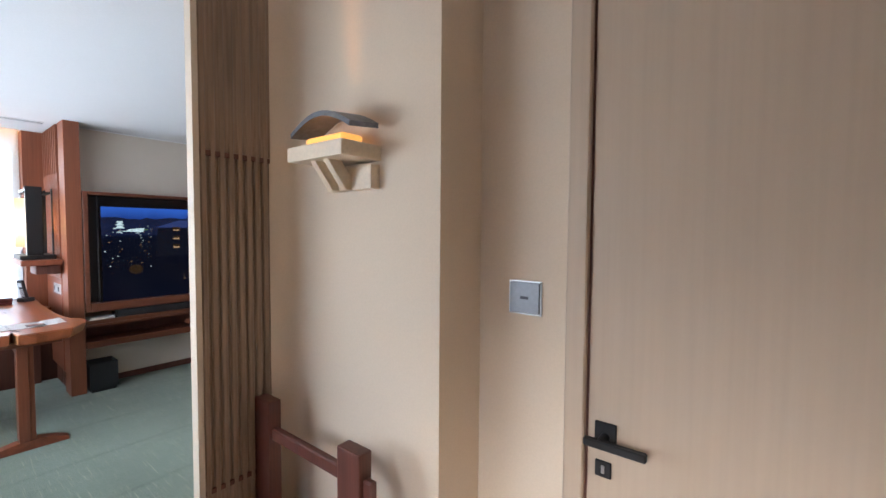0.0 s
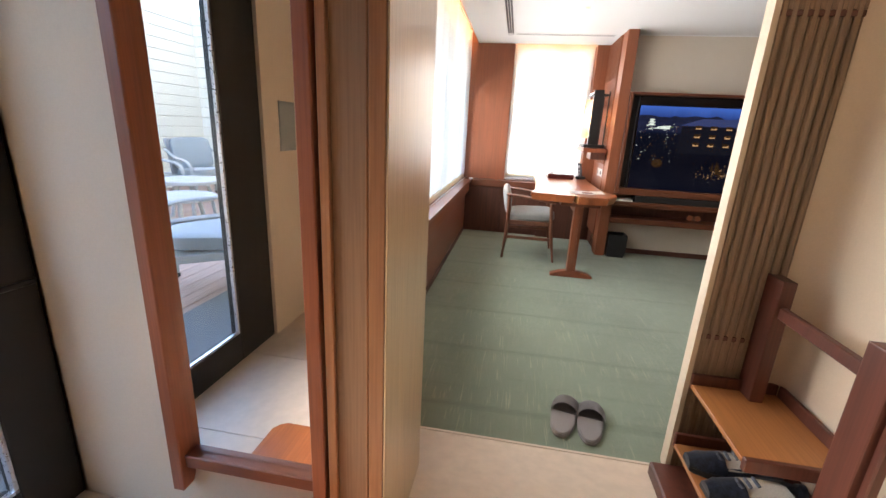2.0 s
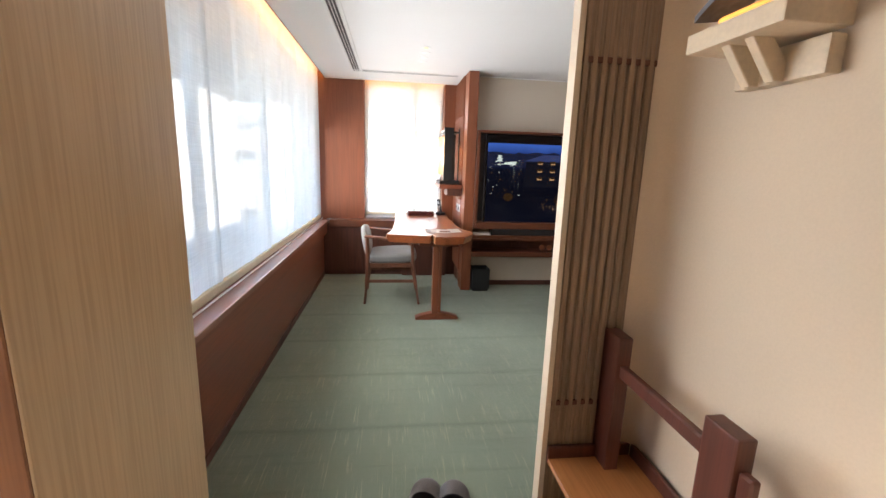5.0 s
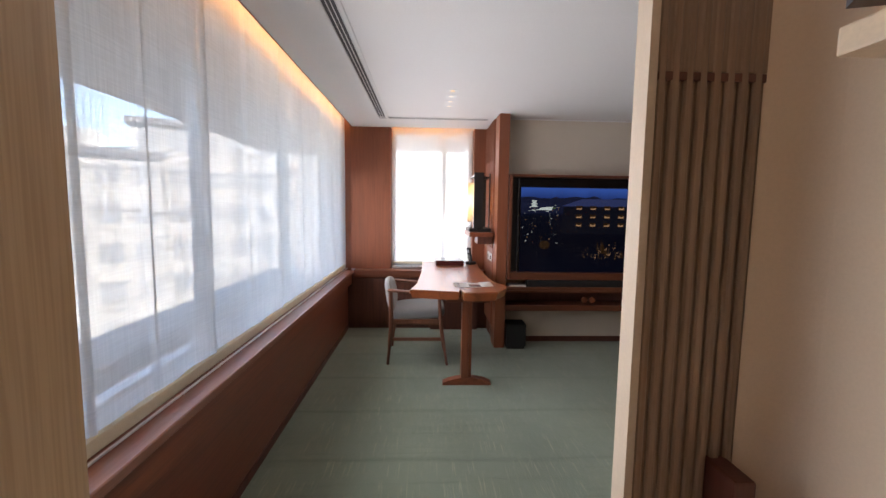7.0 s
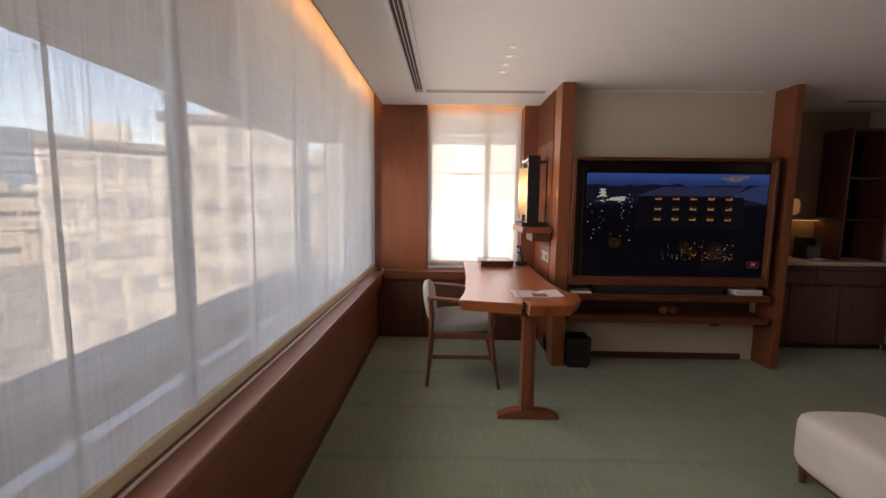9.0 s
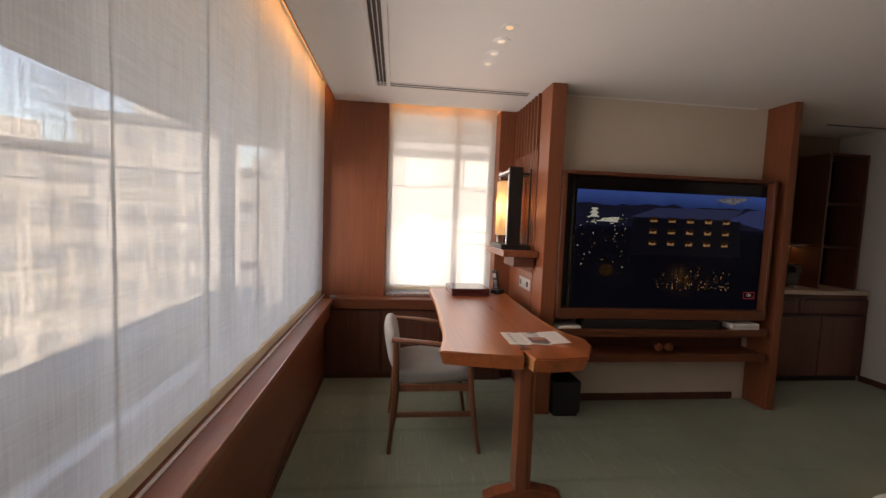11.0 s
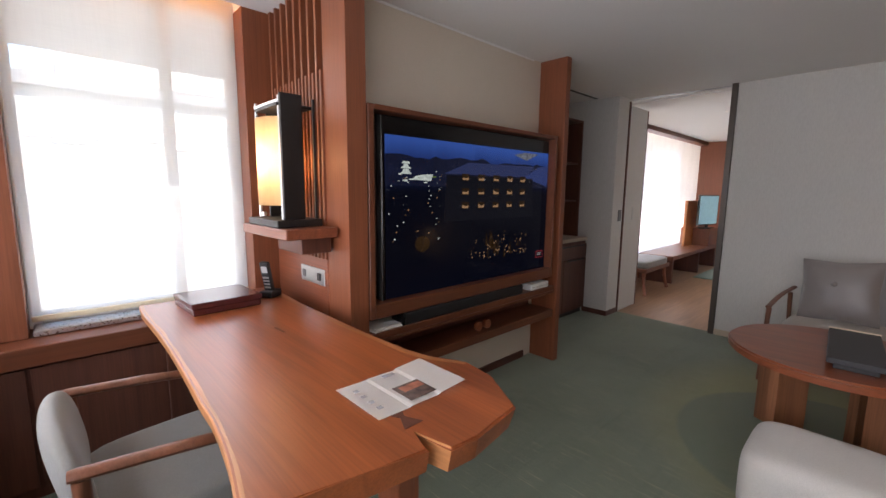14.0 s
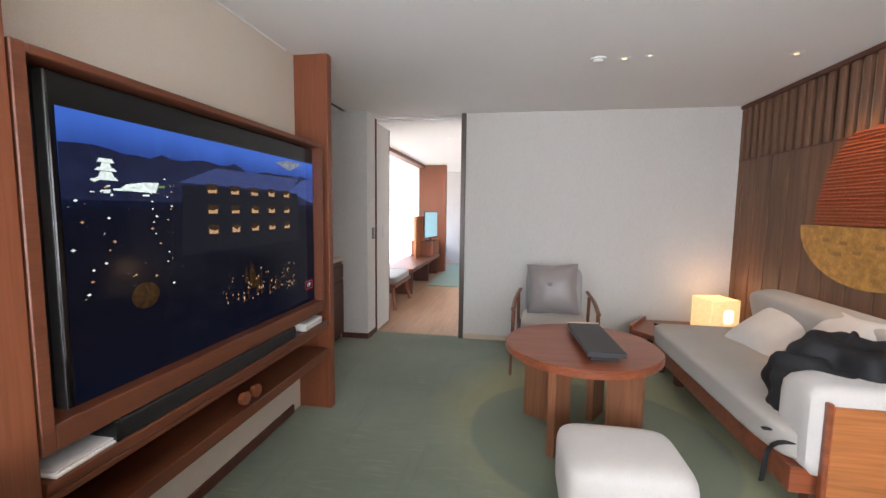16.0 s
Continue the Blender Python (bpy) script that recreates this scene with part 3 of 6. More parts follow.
structure("wall_entry_north", box(-1.302, -0.72, 0.98, 1.30, -0.12, H, 0), WALLPAPER, "beige papered entrance wall with the sconce")
structure("wall_entry_door", box(-0.72, 1.60, 1.17, 1.34, -0.12, H, 0), WALLPAPER)
structure("wall_entry_east", box(1.50, 1.62, -1.42, 1.30, -0.12, H, 0), WALLPAPER)
for x0, x1, z0, z1 in ((-0.84, -0.872, 0, H), (0.385, 1.50, 0, H), (-0.872, 0.385, 2.12, H)):
    structure("wall_entry_south", box(min(x0, x1), max(x0, x1), -1.55, -1.385, z0, z1, 0), WALLPAPER)
structure("opening_post", prism([(-1.470, 0.678), (-1.374, 0.658), (-1.372, 0.674), (-1.470, 0.694)], 0, H, 0.002), PALE_POST, "pale veneered post of the opening")
structure("opening_header", box(-1.470, -1.374, -0.60, 0.657, H - 0.008, H, 0.002), PALE_POST)
structure("post_back_wall", box(-1.468, -1.405, 0.694, 0.98, 0, H, 0.002), SLAT_TAUPE)
# rounded inner corner between the ribbed panel and the papered wall
cb = bmesh.new()
prev = None
for i in range(13):
    a = math.pi / 2 * i / 12
    x, y = -1.385 + 0.085 * (1 - math.cos(a)), 0.895 + 0.085 * math.sin(a)
    cur = (cb.verts.new((x, y, 0)), cb.verts.new((x, y, H)))
    if prev:
        cb.faces.new((prev[0], cur[0], cur[1], prev[1]))
    prev = cur
structure("wall_curved_corner", cb, WALLPAPER, "", True)

# ---- long window: frame, panes, sheer curtain ----
win = thing("window_1", (-3.4, -0.92, LEDGE), "wide window with slim aluminium frame behind a sheer", "window", kind="structure")
for x in (-5.38, -4.05, -2.75, -1.24):
    part("mullion", box(x - 0.02 + 3.4, x + 0.02 + 3.4, -0.03, 0.03, 0, H + 0.1 - LEDGE, 0.003), ALU, win)
part("window_frame", box(-2.0, 2.184, -0.03, 0.03, 0.0, 0.012, 0.003), ALU, win)
part("window_frame", box(-2.0, 2.184, -0.03, 0.03, H + 0.04 - LEDGE, H + 0.10 - LEDGE, 0.003), ALU, win)
for x0, x1 in ((-5.36, -4.07), (-4.03, -2.77), (-2.73, -1.26)):
    pn = part("pane", box(x0 + 3.4, x1 + 3.4, -0.004, 0.004, 0.012, H + 0.04 - LEDGE, 0), GLASS, win)
    pn.visible_shadow = False

cur = thing("sheer_curtain", (-3.4, -0.70, LEDGE), "wide pale sheer curtain panels over the long window", "curtain")
edges = [-5.40, -4.86, -4.33, -3.80, -3.30, -2.85, -2.42, -2.04, -1.74, -1.48, -1.22 - 0.014]
for i, (x0, x1) in enumerate(zip(edges, edges[1:])):
    b = bmesh.new()
    nx, nz = 22, 12
    rows = []
    for j in range(nx + 1):
        u = j / nx
        x = x0 + (x1 - x0 + 0.014) * u
        rows.append([])
        for k in range(nz + 1):
            w = k / nz
            y = 0.010 * noise.noise(Vector((x * 6.0, w * 0.8, i * 3.0))) + 0.014 * math.exp(-((u - 0.02) / 0.035) ** 2) - 0.006 * (i % 2)
            rows[-1].append(b.verts.new((x + 3.4, y + 0.004 * (1 - w) * math.sin(x * 23), 0.045 + (H + 0.13 - LEDGE - 0.045) * w)))
    for j in range(nx):
        for k in range(nz):
            b.faces.new((rows[j][k], rows[j + 1][k], rows[j + 1][k + 1], rows[j][k + 1]))
    part("curtain_panel", b, SHEER, cur, "", True)
part("bottom_track", box(-2.0, 2.184, 0.030, 0.042, 0.001, 0.008, 0.002), TRACK, cur, "silver track along the ledge")
part("hem_bar", box(-2.0, 2.184, -0.012, 0.016, 0.003, 0.050, 0.008, 2), HEM, cur, "cream hem bar along the bottom")
led = thing("cove_light_strip", (-3.4, -0.66, H + 0.10), "warm strip light hidden in the window cove", "strip light")
part("strip", box(-1.98, 2.18, -0.008, 0.008, 0, 0.012, 0.002), LED, led)
lamp_area("cove_lamp_south", (-3.3, -0.615, H + 0.055), (-3.3, -0.70, H + 0.045), 4.1, 0.03, 1.1, (1.0, 0.46, 0.10))
lamp_area("cove_lamp_west", (-5.46, 0.31, H + 0.12), (-5.49, 0.31, 1.6), 0.9, 0.03, 0.28, (1.0, 0.40, 0.08))

# ---- end window: frame, sliding sashes, blind ----
wi2 = thing("window_2", (-5.60, 0.31, LEDGE), "bright sliding end window with white frame", "window", kind="structure")
FRAME_W = plain("white_window_frame", (0.66, 0.66, 0.64), 0.4)
for y0, y1 in ((-0.475, -0.43), (0.115, 0.165), (0.43, 0.475)):
    part("window_frame", box(-0.03, 0.03, y0, y1, 0.0, H + 0.02 - LEDGE, 0.003), FRAME_W, wi2)
for z0, z1 in ((0.0, 0.07), (H - 0.06 - LEDGE, H + 0.02 - LEDGE)):
    part("window_frame", box(-0.03, 0.03, -0.43, 0.43, z0, z1, 0.003), FRAME_W, wi2)
for y0, y1 in ((-0.43, 0.115), (0.165, 0.43)):
    pn = part("pane", box(-0.004, 0.004, y0, y1, 0.07, H - 0.06 - LEDGE, 0), GLASS, wi2)
    pn.visible_shadow = False
part("latch", box(0.03, 0.05, 0.13, 0.15, 0.52, 0.62, 0.004), BLACK_PLASTIC, wi2)
part("window_sill", box(0.06, 0.19, -0.46, 0.46, 0.002, 0.028, 0.004), ALU, wi2, "silver metal sill")
bl = thing("roller_blind", (-5.50, 0.31, LEDGE + 0.05), "half-sheer cream blind over the end window", "blind")
b = bmesh.new()
bmesh.ops.create_grid(b, x_segments=16, y_segments=16, size=1.0)
for v in b.verts:
    v.co = (0.004 * math.sin(v.co.x * 9), v.co.x * 0.462, 0.02 + (v.co.y + 1) / 2 * (H + 0.12 - LEDGE - 0.07))
part("blind_cloth", b, BLIND, bl, "", True)
part("bottom_bar", box(-0.010, 0.010, -0.462, 0.462, 0.0, 0.024, 0.005, 2), HEM, bl)

# ---- ribbed wood screen beside the lantern ----
scr = thing("slat_screen", (-5.10, 0.948, 0.78), "red-brown vertical slat screen on the wall", "slat screen", kind="structure")
for i in range(16):
    x = -0.29 + i * 0.0375
    top = H - 0.78 - 0.002 if i % 2 == 0 else 1.10
    part("slat", box(x, x + 0.019, -0.028, 0.005, 0.20, top, 0.002), RED_WOOD, scr)
part("rail", box(-0.305, 0.295, -0.022, 0.005, -0.60, 0.20, 0.003), RED_WOOD_X, scr)
sp = thing("socket_plate", (-4.96, 0.926, 0.84), "silver metal plate with switches and socket", "socket plate")
part("plate", box(-0.13, 0.13, -0.006, 0, 0, 0.085, 0.002), STEEL, sp)
for x in (-0.09, 0.075):
    part("socket", box(x - 0.018, x + 0.018, -0.011, -0.005, 0.022, 0.062, 0.003), BLACK_PLASTIC if x > 0 else DARK_STEEL, sp)

# ---- two pillars that hold the television wall ----
for y0, y1, x0 in ((0.932, 1.035, -4.81), (2.742, 2.802, -4.83)):
    structure("pillar", box(x0, -4.606, y0, y1, 0, H, 0.004, 2), RED_WOOD, "red-brown wooden pillar beside the television")

# ---- television ----
tv = thing("television", (-4.66, 1.84, 0.75), "large flat television showing a night view, framed in wood", "television")
part("recess_back", box(-0.06, -0.040, -0.750, 0.798, 0.015, 0.946, 0.002), BLACK_PLASTIC, tv)
part("body", box(-0.039, 0.0, -0.685, 0.797, 0.000, 0.940, 0.003), GLOSS_BLACK, tv)
part("metal_edge", box(-0.036, -0.001, -0.690, -0.6855, 0.002, 0.938, 0.001), DARK_STEEL, tv, "grey metal side edge")
for y0, y1, z0, z1 in ((-0.798, -0.762, -0.06, 0.972), (0.800, 0.826, -0.06, 0.972), (-0.762, 0.800, 0.948, 0.972), (-0.762, 0.800, -0.06, 0.012)):
    part("wood_frame", box(-0.16, 0.055, y0, y1 - 0.001, z0, z1, 0.003), RED_WOOD_Y_SHADED, tv, "red-brown wooden frame")
sb = bmesh.new()
vs = [sb.verts.new(c) for c in ((0.002, -0.668, 0.014), (0.002, 0.790, 0.014), (0.002, 0.790, 0.850), (0.002, -0.668, 0.850))]
sb.faces.new(vs)
part("screen", sb, SCREEN, tv)
SPARK = pixels_lit("screen_lit_windows", (1.0, 0.62, 0.32), 0.042, 0.6, 260)
AMBER_GLOW = pixels_lit("screen_amber_garden", (1.0, 0.50, 0.16), 0.0035, 0.85, 60)
WHITE_GLOW = pixels_lit("screen_white_castle", (0.80, 0.95, 0.88), 0.075, 0.4, 80)
LEAF_GLOW = pixels_lit("screen_lit_leaves", (0.45, 0.75, 0.20), 0.030, 0.6, 90)
CLOUD_GLOW = pixels_lit("screen_pale_cloud", (0.62, 0.70, 0.86), 0.030, 0.75, 45)
RED_GLOW = pixels_lit("screen_red_button", (0.9, 0.08, 0.10), 0.035)
ROOF_GLOW = pixels_lit("screen_slate_roof", (0.030, 0.045, 0.13), 0.085, 0.2, 60)
GABLE_GLOW = pixels_lit("screen_blue_gable", (0.035, 0.060, 0.20), 0.085, 0.2, 60)
RIDGE_GLOW = pixels_lit("screen_dark_ridge", (0.010, 0.014, 0.040), 0.085, 0.4, 20)
DARK_GLOW = pixels_lit("screen_dark_front", (0.004, 0.005, 0.010), 0.085, 0.3, 30)


def screen_patch(name, outline, mat, lift=0.0032):
    q = bmesh.new()
    q.faces.new([q.verts.new((lift, y, z)) for y, z in outline])
    return part(name, q, mat, tv)


rs = random.Random(4)
ridge = [(-0.667 + 1.456 * i / 30, 0.755 + 0.035 * noise.noise(Vector((i * 0.31, 3.0, 0))) + 0.012 * noise.noise(Vector((i * 0.9, 7.0, 0)))) for i in range(31)]
screen_patch("ridge_line", ((-0.667, 0.60), (0.789, 0.60), *reversed(ridge)), RIDGE_GLOW, 0.0024)
screen_patch("cloud", ((0.38, 0.815), (0.52, 0.785), (0.60, 0.812), (0.66, 0.835), (0.50, 0.838)), CLOUD_GLOW, 0.0025)
screen_patch("roof_shape", ((-0.26, 0.672), (-0.06, 0.742), (0.62, 0.748), (0.52, 0.672)), ROOF_GLOW, 0.0026)
screen_patch("roof_shape", ((0.50, 0.672), (0.66, 0.745), (0.789, 0.760), (0.789, 0.610)), GABLE_GLOW, 0.0027)
screen_patch("house_front", ((-0.26, 0.40), (0.62, 0.40), (0.60, 0.664), (-0.24, 0.664)), DARK_GLOW, 0.0028)
for r in range(3):
    for c in range(5):
        y, z = -0.11 + c * 0.142, 0.640 - r * 0.083
        h1, h2 = 0.012 + 0.014 * rs.random(), 0.010 + 0.016 * rs.random()
        screen_patch("lit_window", ((y, z), (y + 0.052, z), (y + 0.052, z + h1), (y + 0.030, z + 0.012), (y, z + h2)), SPARK)
        screen_patch("window_glow", ((y - 0.006, z - 0.004), (y + 0.058, z - 0.004), (y + 0.058, z + 0.036), (y - 0.006, z + 0.036)), AMBER_GLOW, 0.0029)
for k in range(90):
    y, z = rs.uniform(-0.05, 0.55), abs(rs.gauss(0, 0.07)) + 0.15
    s = rs.uniform(0.0015, 0.006)
    screen_patch("light_dot", ((y - s, z), (y, z - s), (y + s, z), (y, z + s * 1.8)), SPARK)
for k in range(12):
    y, z = 0.25 + rs.gauss(0, 0.09), rs.uniform(0.14, 0.24)
    w, t = rs.uniform(0.006, 0.018), rs.uniform(0.04, 0.13)
    screen_patch("lit_tree", ((y - w, z), (y + w, z), (y + w * 0.4, z + t), (y - w * 0.3, z + t * 0.8)), AMBER_GLOW, 0.0030)
for k in range(54):
    y, z = rs.uniform(-0.66, -0.25), rs.uniform(0.30, 0.68)
    s = rs.uniform(0.001, 0.0045)
    screen_patch("light_dot", ((y - s * 1.6, z), (y, z - s), (y + s * 1.6, z), (y, z + s)), WHITE_GLOW if k % 2 else SPARK)
for z0, w, hh in ((0.660, 0.040, 0.010), (0.670, 0.026, 0.016), (0.688, 0.036, 0.010), (0.698, 0.018, 0.014), (0.713, 0.028, 0.012)):
    screen_patch("castle_tier", ((-0.535 - w, z0), (-0.535 + w, z0), (-0.535 + w * 0.7, z0 + hh), (-0.535 - w * 0.7, z0 + hh)), WHITE_GLOW)
for k in range(16):
    y, z, s = rs.uniform(-0.60, -0.34), rs.uniform(0.615, 0.662), rs.uniform(0.006, 0.020)
    screen_patch("lit_wall", ((y, z), (y + s * 1.6, z), (y + s * 1.6, z + s * 0.4), (y, z + s * 0.3)), LEAF_GLOW if k % 4 == 0 else WHITE_GLOW)
screen_patch("castle_wall", ((-0.50, 0.632), (-0.36, 0.628), (-0.345, 0.664), (-0.40, 0.662), (-0.47, 0.652)), WHITE_GLOW)
screen_patch("amber_reflection", [(-0.42 + 0.055 * math.cos(a), 0.285 + 0.045 * math.sin(a)) for a in (math.pi * 2 * i / 14 for i in range(14))], AMBER_GLOW)
for y0, y1, z0, z1 in ((0.675, 0.765, 0.094, 0.098), (0.675, 0.765, 0.140, 0.144), (0.675, 0.679, 0.098, 0.140), (0.761, 0.765, 0.098, 0.140)):
    screen_patch("button_line", ((y0, z0), (y1, z0), (y1, z1), (y0, z1)), RED_GLOW)


def lettering(text, size, mat, parent, m, name="lettering"):
    c = bpy.data.curves.new(name, "FONT")
    c.body, c.size, c.extrude, c.align_x, c.align_y = text, size, 0.0002, "CENTER", "CENTER"
    o = new(name, c)
    dg = bpy.context.evaluated_depsgraph_get()
    me = bpy.data.meshes.new_from_object(o.evaluated_get(dg))
    bpy.data.objects.remove(o)
    me.materials.clear()
    me.materials.append(mat)
    me.transform(m)
    o = new(name, me)
    o.parent = parent
    return o


lettering("OK", 0.03, pixels_lit("screen_white_letters", (0.9, 0.8, 0.8), 0.05), tv, Matrix(((0, 0, 1, 0.0034), (1, 0, 0, 0.72), (0, 1, 0, 0.119), (0, 0, 0, 1))))

# shelf unit below the television
un = thing("television_shelf", (-4.83, 1.84, 0.38), "red-brown wooden double shelf hung below the television", "shelf")
part("upper_board", box(0.0, 0.235, -0.80, 0.846, 0.205, 0.240, 0.003), RED_WOOD_Y_SHADED, un)
part("lower_board", box(0.0, 0.235, -0.80, 0.846, 0.0, 0.055, 0.003), RED_WOOD_Y_SHADED, un)
part("back_board", box(0.0, 0.012, -0.80, 0.846, 0.055, 0.205, 0.001), DARK_WOOD, un)
part("front_lip", box(0.222, 0.238, -0.80, 0.846, 0.186, 0.2045, 0.002), RED_WOOD_Y_SHADED, un)
for y in (-0.06, 0.02):
    part("knob", moved(cyl(0.026, 0.030, 0, 0.03, 16, None, 0.004), pose(0.225, y + 0.04, 0.115, 0, 90, 0)), RED_WOOD, un)
sbx = thing("soundbar", (-4.652, 1.80, 0.62), "long black soundbar lying on the shelf", "soundbar")
part("body", box(-0.05, 0.05, -0.56, 0.50, 0, 0.066, 0.014, 3), BLACK_PLASTIC, sbx)
part("end_cap", box(-0.051, 0.051, -0.562, -0.54, 0.0, 0.067, 0.014, 3), GLOSS_BLACK, sbx)
rt = thing("set_top_box", (-4.66, 2.515, 0.62), "white plastic box with rounded edges on the shelf", "set-top box")
part("body", box(-0.055, 0.055, -0.11, 0.11, 0, 0.045, 0.010, 3), WHITE_PLASTIC, rt)
part("seam", box(0.0545, 0.056, -0.10, 0.10, 0.02, 0.023, 0), PRINT_GREY, rt)
mg = thing("magazine", (-4.68, 1.17, 0.62), "two pale magazines lying on the shelf", "magazine", 3)
part("cover", box(-0.075, 0.075, -0.11, 0.10, 0, 0.009, 0.002), PAPER, mg)
part("cover", box(-0.070, 0.068, -0.10, 0.105, 0.0095, 0.016, 0.002), WHITE_CUSHION, mg)
so = thing("floor_socket", (-4.829, 2.40, 0.30), "small dark wall socket below the shelf", "socket")
part("plate", box(0, 0.012, -0.035, 0.035, 0, 0.09, 0.003), BLACK_PLASTIC, so)

# ---- desk ----
DT, DB = 0.78, 0.715
dk = thing("desk", (-4.35, 0.50, 0), "live-edge timber slab desk on a single trestle leg", "desk")
front = curve_pts([(-5.28, 0.215, 0), (-5.11, 0.206, 0), (-4.75, 0.208, 0), (-4.43, 0.200, 0), (-4.12, 0.184, 0), (-3.98, 0.180, 0), (-3.80, 0.160, 0), (-3.62, 0.125, 0)], 5)
back = curve_pts([(-3.81, 0.880, 0), (-3.96, 0.812, 0), (-4.25, 0.790, 0), (-4.55, 0.792, 0), (-4.80, 0.792, 0), (-5.05, 0.805, 0), (-5.28, 0.81, 0)], 4)
end = [(-3.575, 0.35, 0), (-3.548, 0.484, 0), (-3.632, 0.496, 0), (-3.630, 0.506, 0), (-3.516, 0.518, 0), (-3.508, 0.596, 0), (-3.532, 0.768, 0), (-3.690, 0.862, 0)]
outline = [(p[0] + 4.35, p[1] - 0.50) for p in (*front, *end, *back)]
slab = prism(outline, DB, DT, 0.006, None, 2)
for v in slab.verts:
    if v.co.z < DB + 0.02:
        v.co.x -= 0.010 * (1 if v.co.x > 0.5 else 0)
        v.co.y += 0.016 * (1 if v.co.y < -0.2 else -1 if v.co.y > 0.25 else 0)
top = part("tabletop", slab, SLAB_WOOD, dk, "polished red-brown slab with waney edges")
top.data.materials.append(BARK_EDGE)
for fc in top.data.polygons:
    if abs(fc.normal.z) < 0.75 and abs(fc.normal.y) > 0.8:
        fc.material_index = 1
for edge in (front, back):
    # weathered strip along each natural edge, a little lower at the rim
    q = bmesh.new()
    rim = []
    for i, p in enumerate(edge):
        d = (edge[min(i + 1, len(edge) - 1)] - edge[max(i - 1, 0)]).normalized()
        nrm = Vector((-d.y, d.x, 0))
        w = (0.030 if edge is back else 0.014) + 0.008 * noise.noise(Vector((p.x * 5.0, p.y * 3.0, 1.0)))
        at = Vector((p.x + 4.35, p.y - 0.50, 0))
        o, k, c = at - nrm * 0.003, at + nrm * 0.006, at + nrm * w
        rim.append([q.verts.new(u) for u in ((o.x, o.y, DT - 0.030), (o.x, o.y, DT - 0.005), (k.x, k.y, DT + 0.0008), (c.x, c.y, DT + 0.0006))])
    for a, c in zip(rim, rim[1:]):
        for i in range(3):
            q.faces.new((a[i], c[i], c[i + 1], a[i + 1]))
    part("waney_edge", q, BARK_EDGE, top, "paler natural edge of the slab", True)
part("butterfly_key", prism([(0.62, -0.01), (0.665, 0.012), (0.71, -0.01), (0.71, 0.045), (0.665, 0.025), (0.62, 0.045)], DT, DT + 0.0015), DARK_WOOD, top)
part("butterfly_key", prism([(-0.20, 0.05), (-0.12, 0.056), (-0.12, 0.064), (-0.20, 0.060)], DT, DT + 0.0012), DARK_WOOD, top)
part("leg", box(0.545, 0.640, 0.026, 0.080, 0.06, 0.668, 0.006, 2), SLAB_LEG, dk)
part("leg_cheek", box(0.535, 0.625, 0.0805, 0.106, 0.06, 0.668, 0.006, 2), RED_WOOD, dk)
fb = prism([(-0.19, 0), (-0.19, 0.020), (-0.14, 0.040), (-0.055, 0.06), (0.055, 0.06), (0.14, 0.040), (0.19, 0.020), (0.19, 0)], -0.035, 0.035, 0.003)
fb.transform(Matrix(((0, 0, 1, 0.600), (1, 0, 0, 0.072), (0, 1, 0, 0), (0, 0, 0, 1))))
part("foot", fb, RED_WOOD_X, dk)
part("bearer", box(0.53, 0.66, -0.10, 0.24, 0.668, DB + 0.002, 0.004), RED_WOOD_Y_SHADED, dk)
part("stretcher", box(-0.90, 0.56, 0.045, 0.095, 0.58, 0.66, 0.004), RED_WOOD_X, dk)
part("end_support", box(-0.93, -0.89, -0.20, 0.34, 0, DB, 0.003), DARK_WOOD, dk)

lf = thing("leaflet", (-3.812, 0.615, DT), "open folded white leaflet with a printed photo", "leaflet", 0)
q = bmesh.new()
prof = [(-0.150, 0.004), (-0.055, 0.0015), (-0.045, 0.004), (0.045, 0.0015), (0.055, 0.006), (0.150, 0.012)]
lo = [(q.verts.new((-0.10, y, z)), q.verts.new((0.105, y, z))) for y, z in prof]
for a, bb in zip(lo, lo[1:]):
    q.faces.new((a[0], bb[0], bb[1], a[1]))
bmesh.ops.solidify(q, geom=list(q.faces), thickness=0.0006)
part("sheet", q, PAPER, lf)
part("photo", box(0.0, 0.085, -0.035, 0.055, 0.0055, 0.0062, 0), PRINT_DARK, lf)
part("photo_patch", box(0.01, 0.04, -0.02, 0.05, 0.0064, 0.0068, 0), PRINT_RED, lf)
for i in range(4):
    part("print_mark", box(-0.06 + i * 0.037, -0.045 + i * 0.037, -0.122, -0.107, 0.0046, 0.0052, 0), PRINT_GREY, lf)
part("print_line", box(-0.085, -0.070, -0.01, 0.03, 0.0052, 0.0058, 0), PRINT_GREY, lf)

bx = thing("lacquer_box", (-5.055, 0.49, DT), "wine-red lacquered stationery box on the desk", "box", 3)
part("base", box(-0.135, 0.135, -0.145, 0.145, 0, 0.030, 0.004), LACQUER, bx)
part("lid", box(-0.139, 0.139, -0.149, 0.149, 0.031, 0.056, 0.006, 2), LACQUER, bx)
ph = thing("cordless_phone", (-5.055, 0.735, DT), "black cordless phone standing in its charger", "phone", 35)
part("cradle", box(-0.035, 0.035, -0.045, 0.045, 0, 0.035, 0.010, 2), BLACK_PLASTIC, ph)
hs = part("handset", moved(box(-0.024, 0.024, -0.012, 0.012, 0, 0.17, 0.010, 3), pose(0, 0.0, 0.02, 14, 0, 0)), BLACK_PLASTIC, ph)
part("display", moved(box(-0.016, 0.016, -0.0135, -0.0118, 0.115, 0.150, 0.001), pose(0, 0.0, 0.02, 14, 0, 0)), PRINT_GREY, hs)
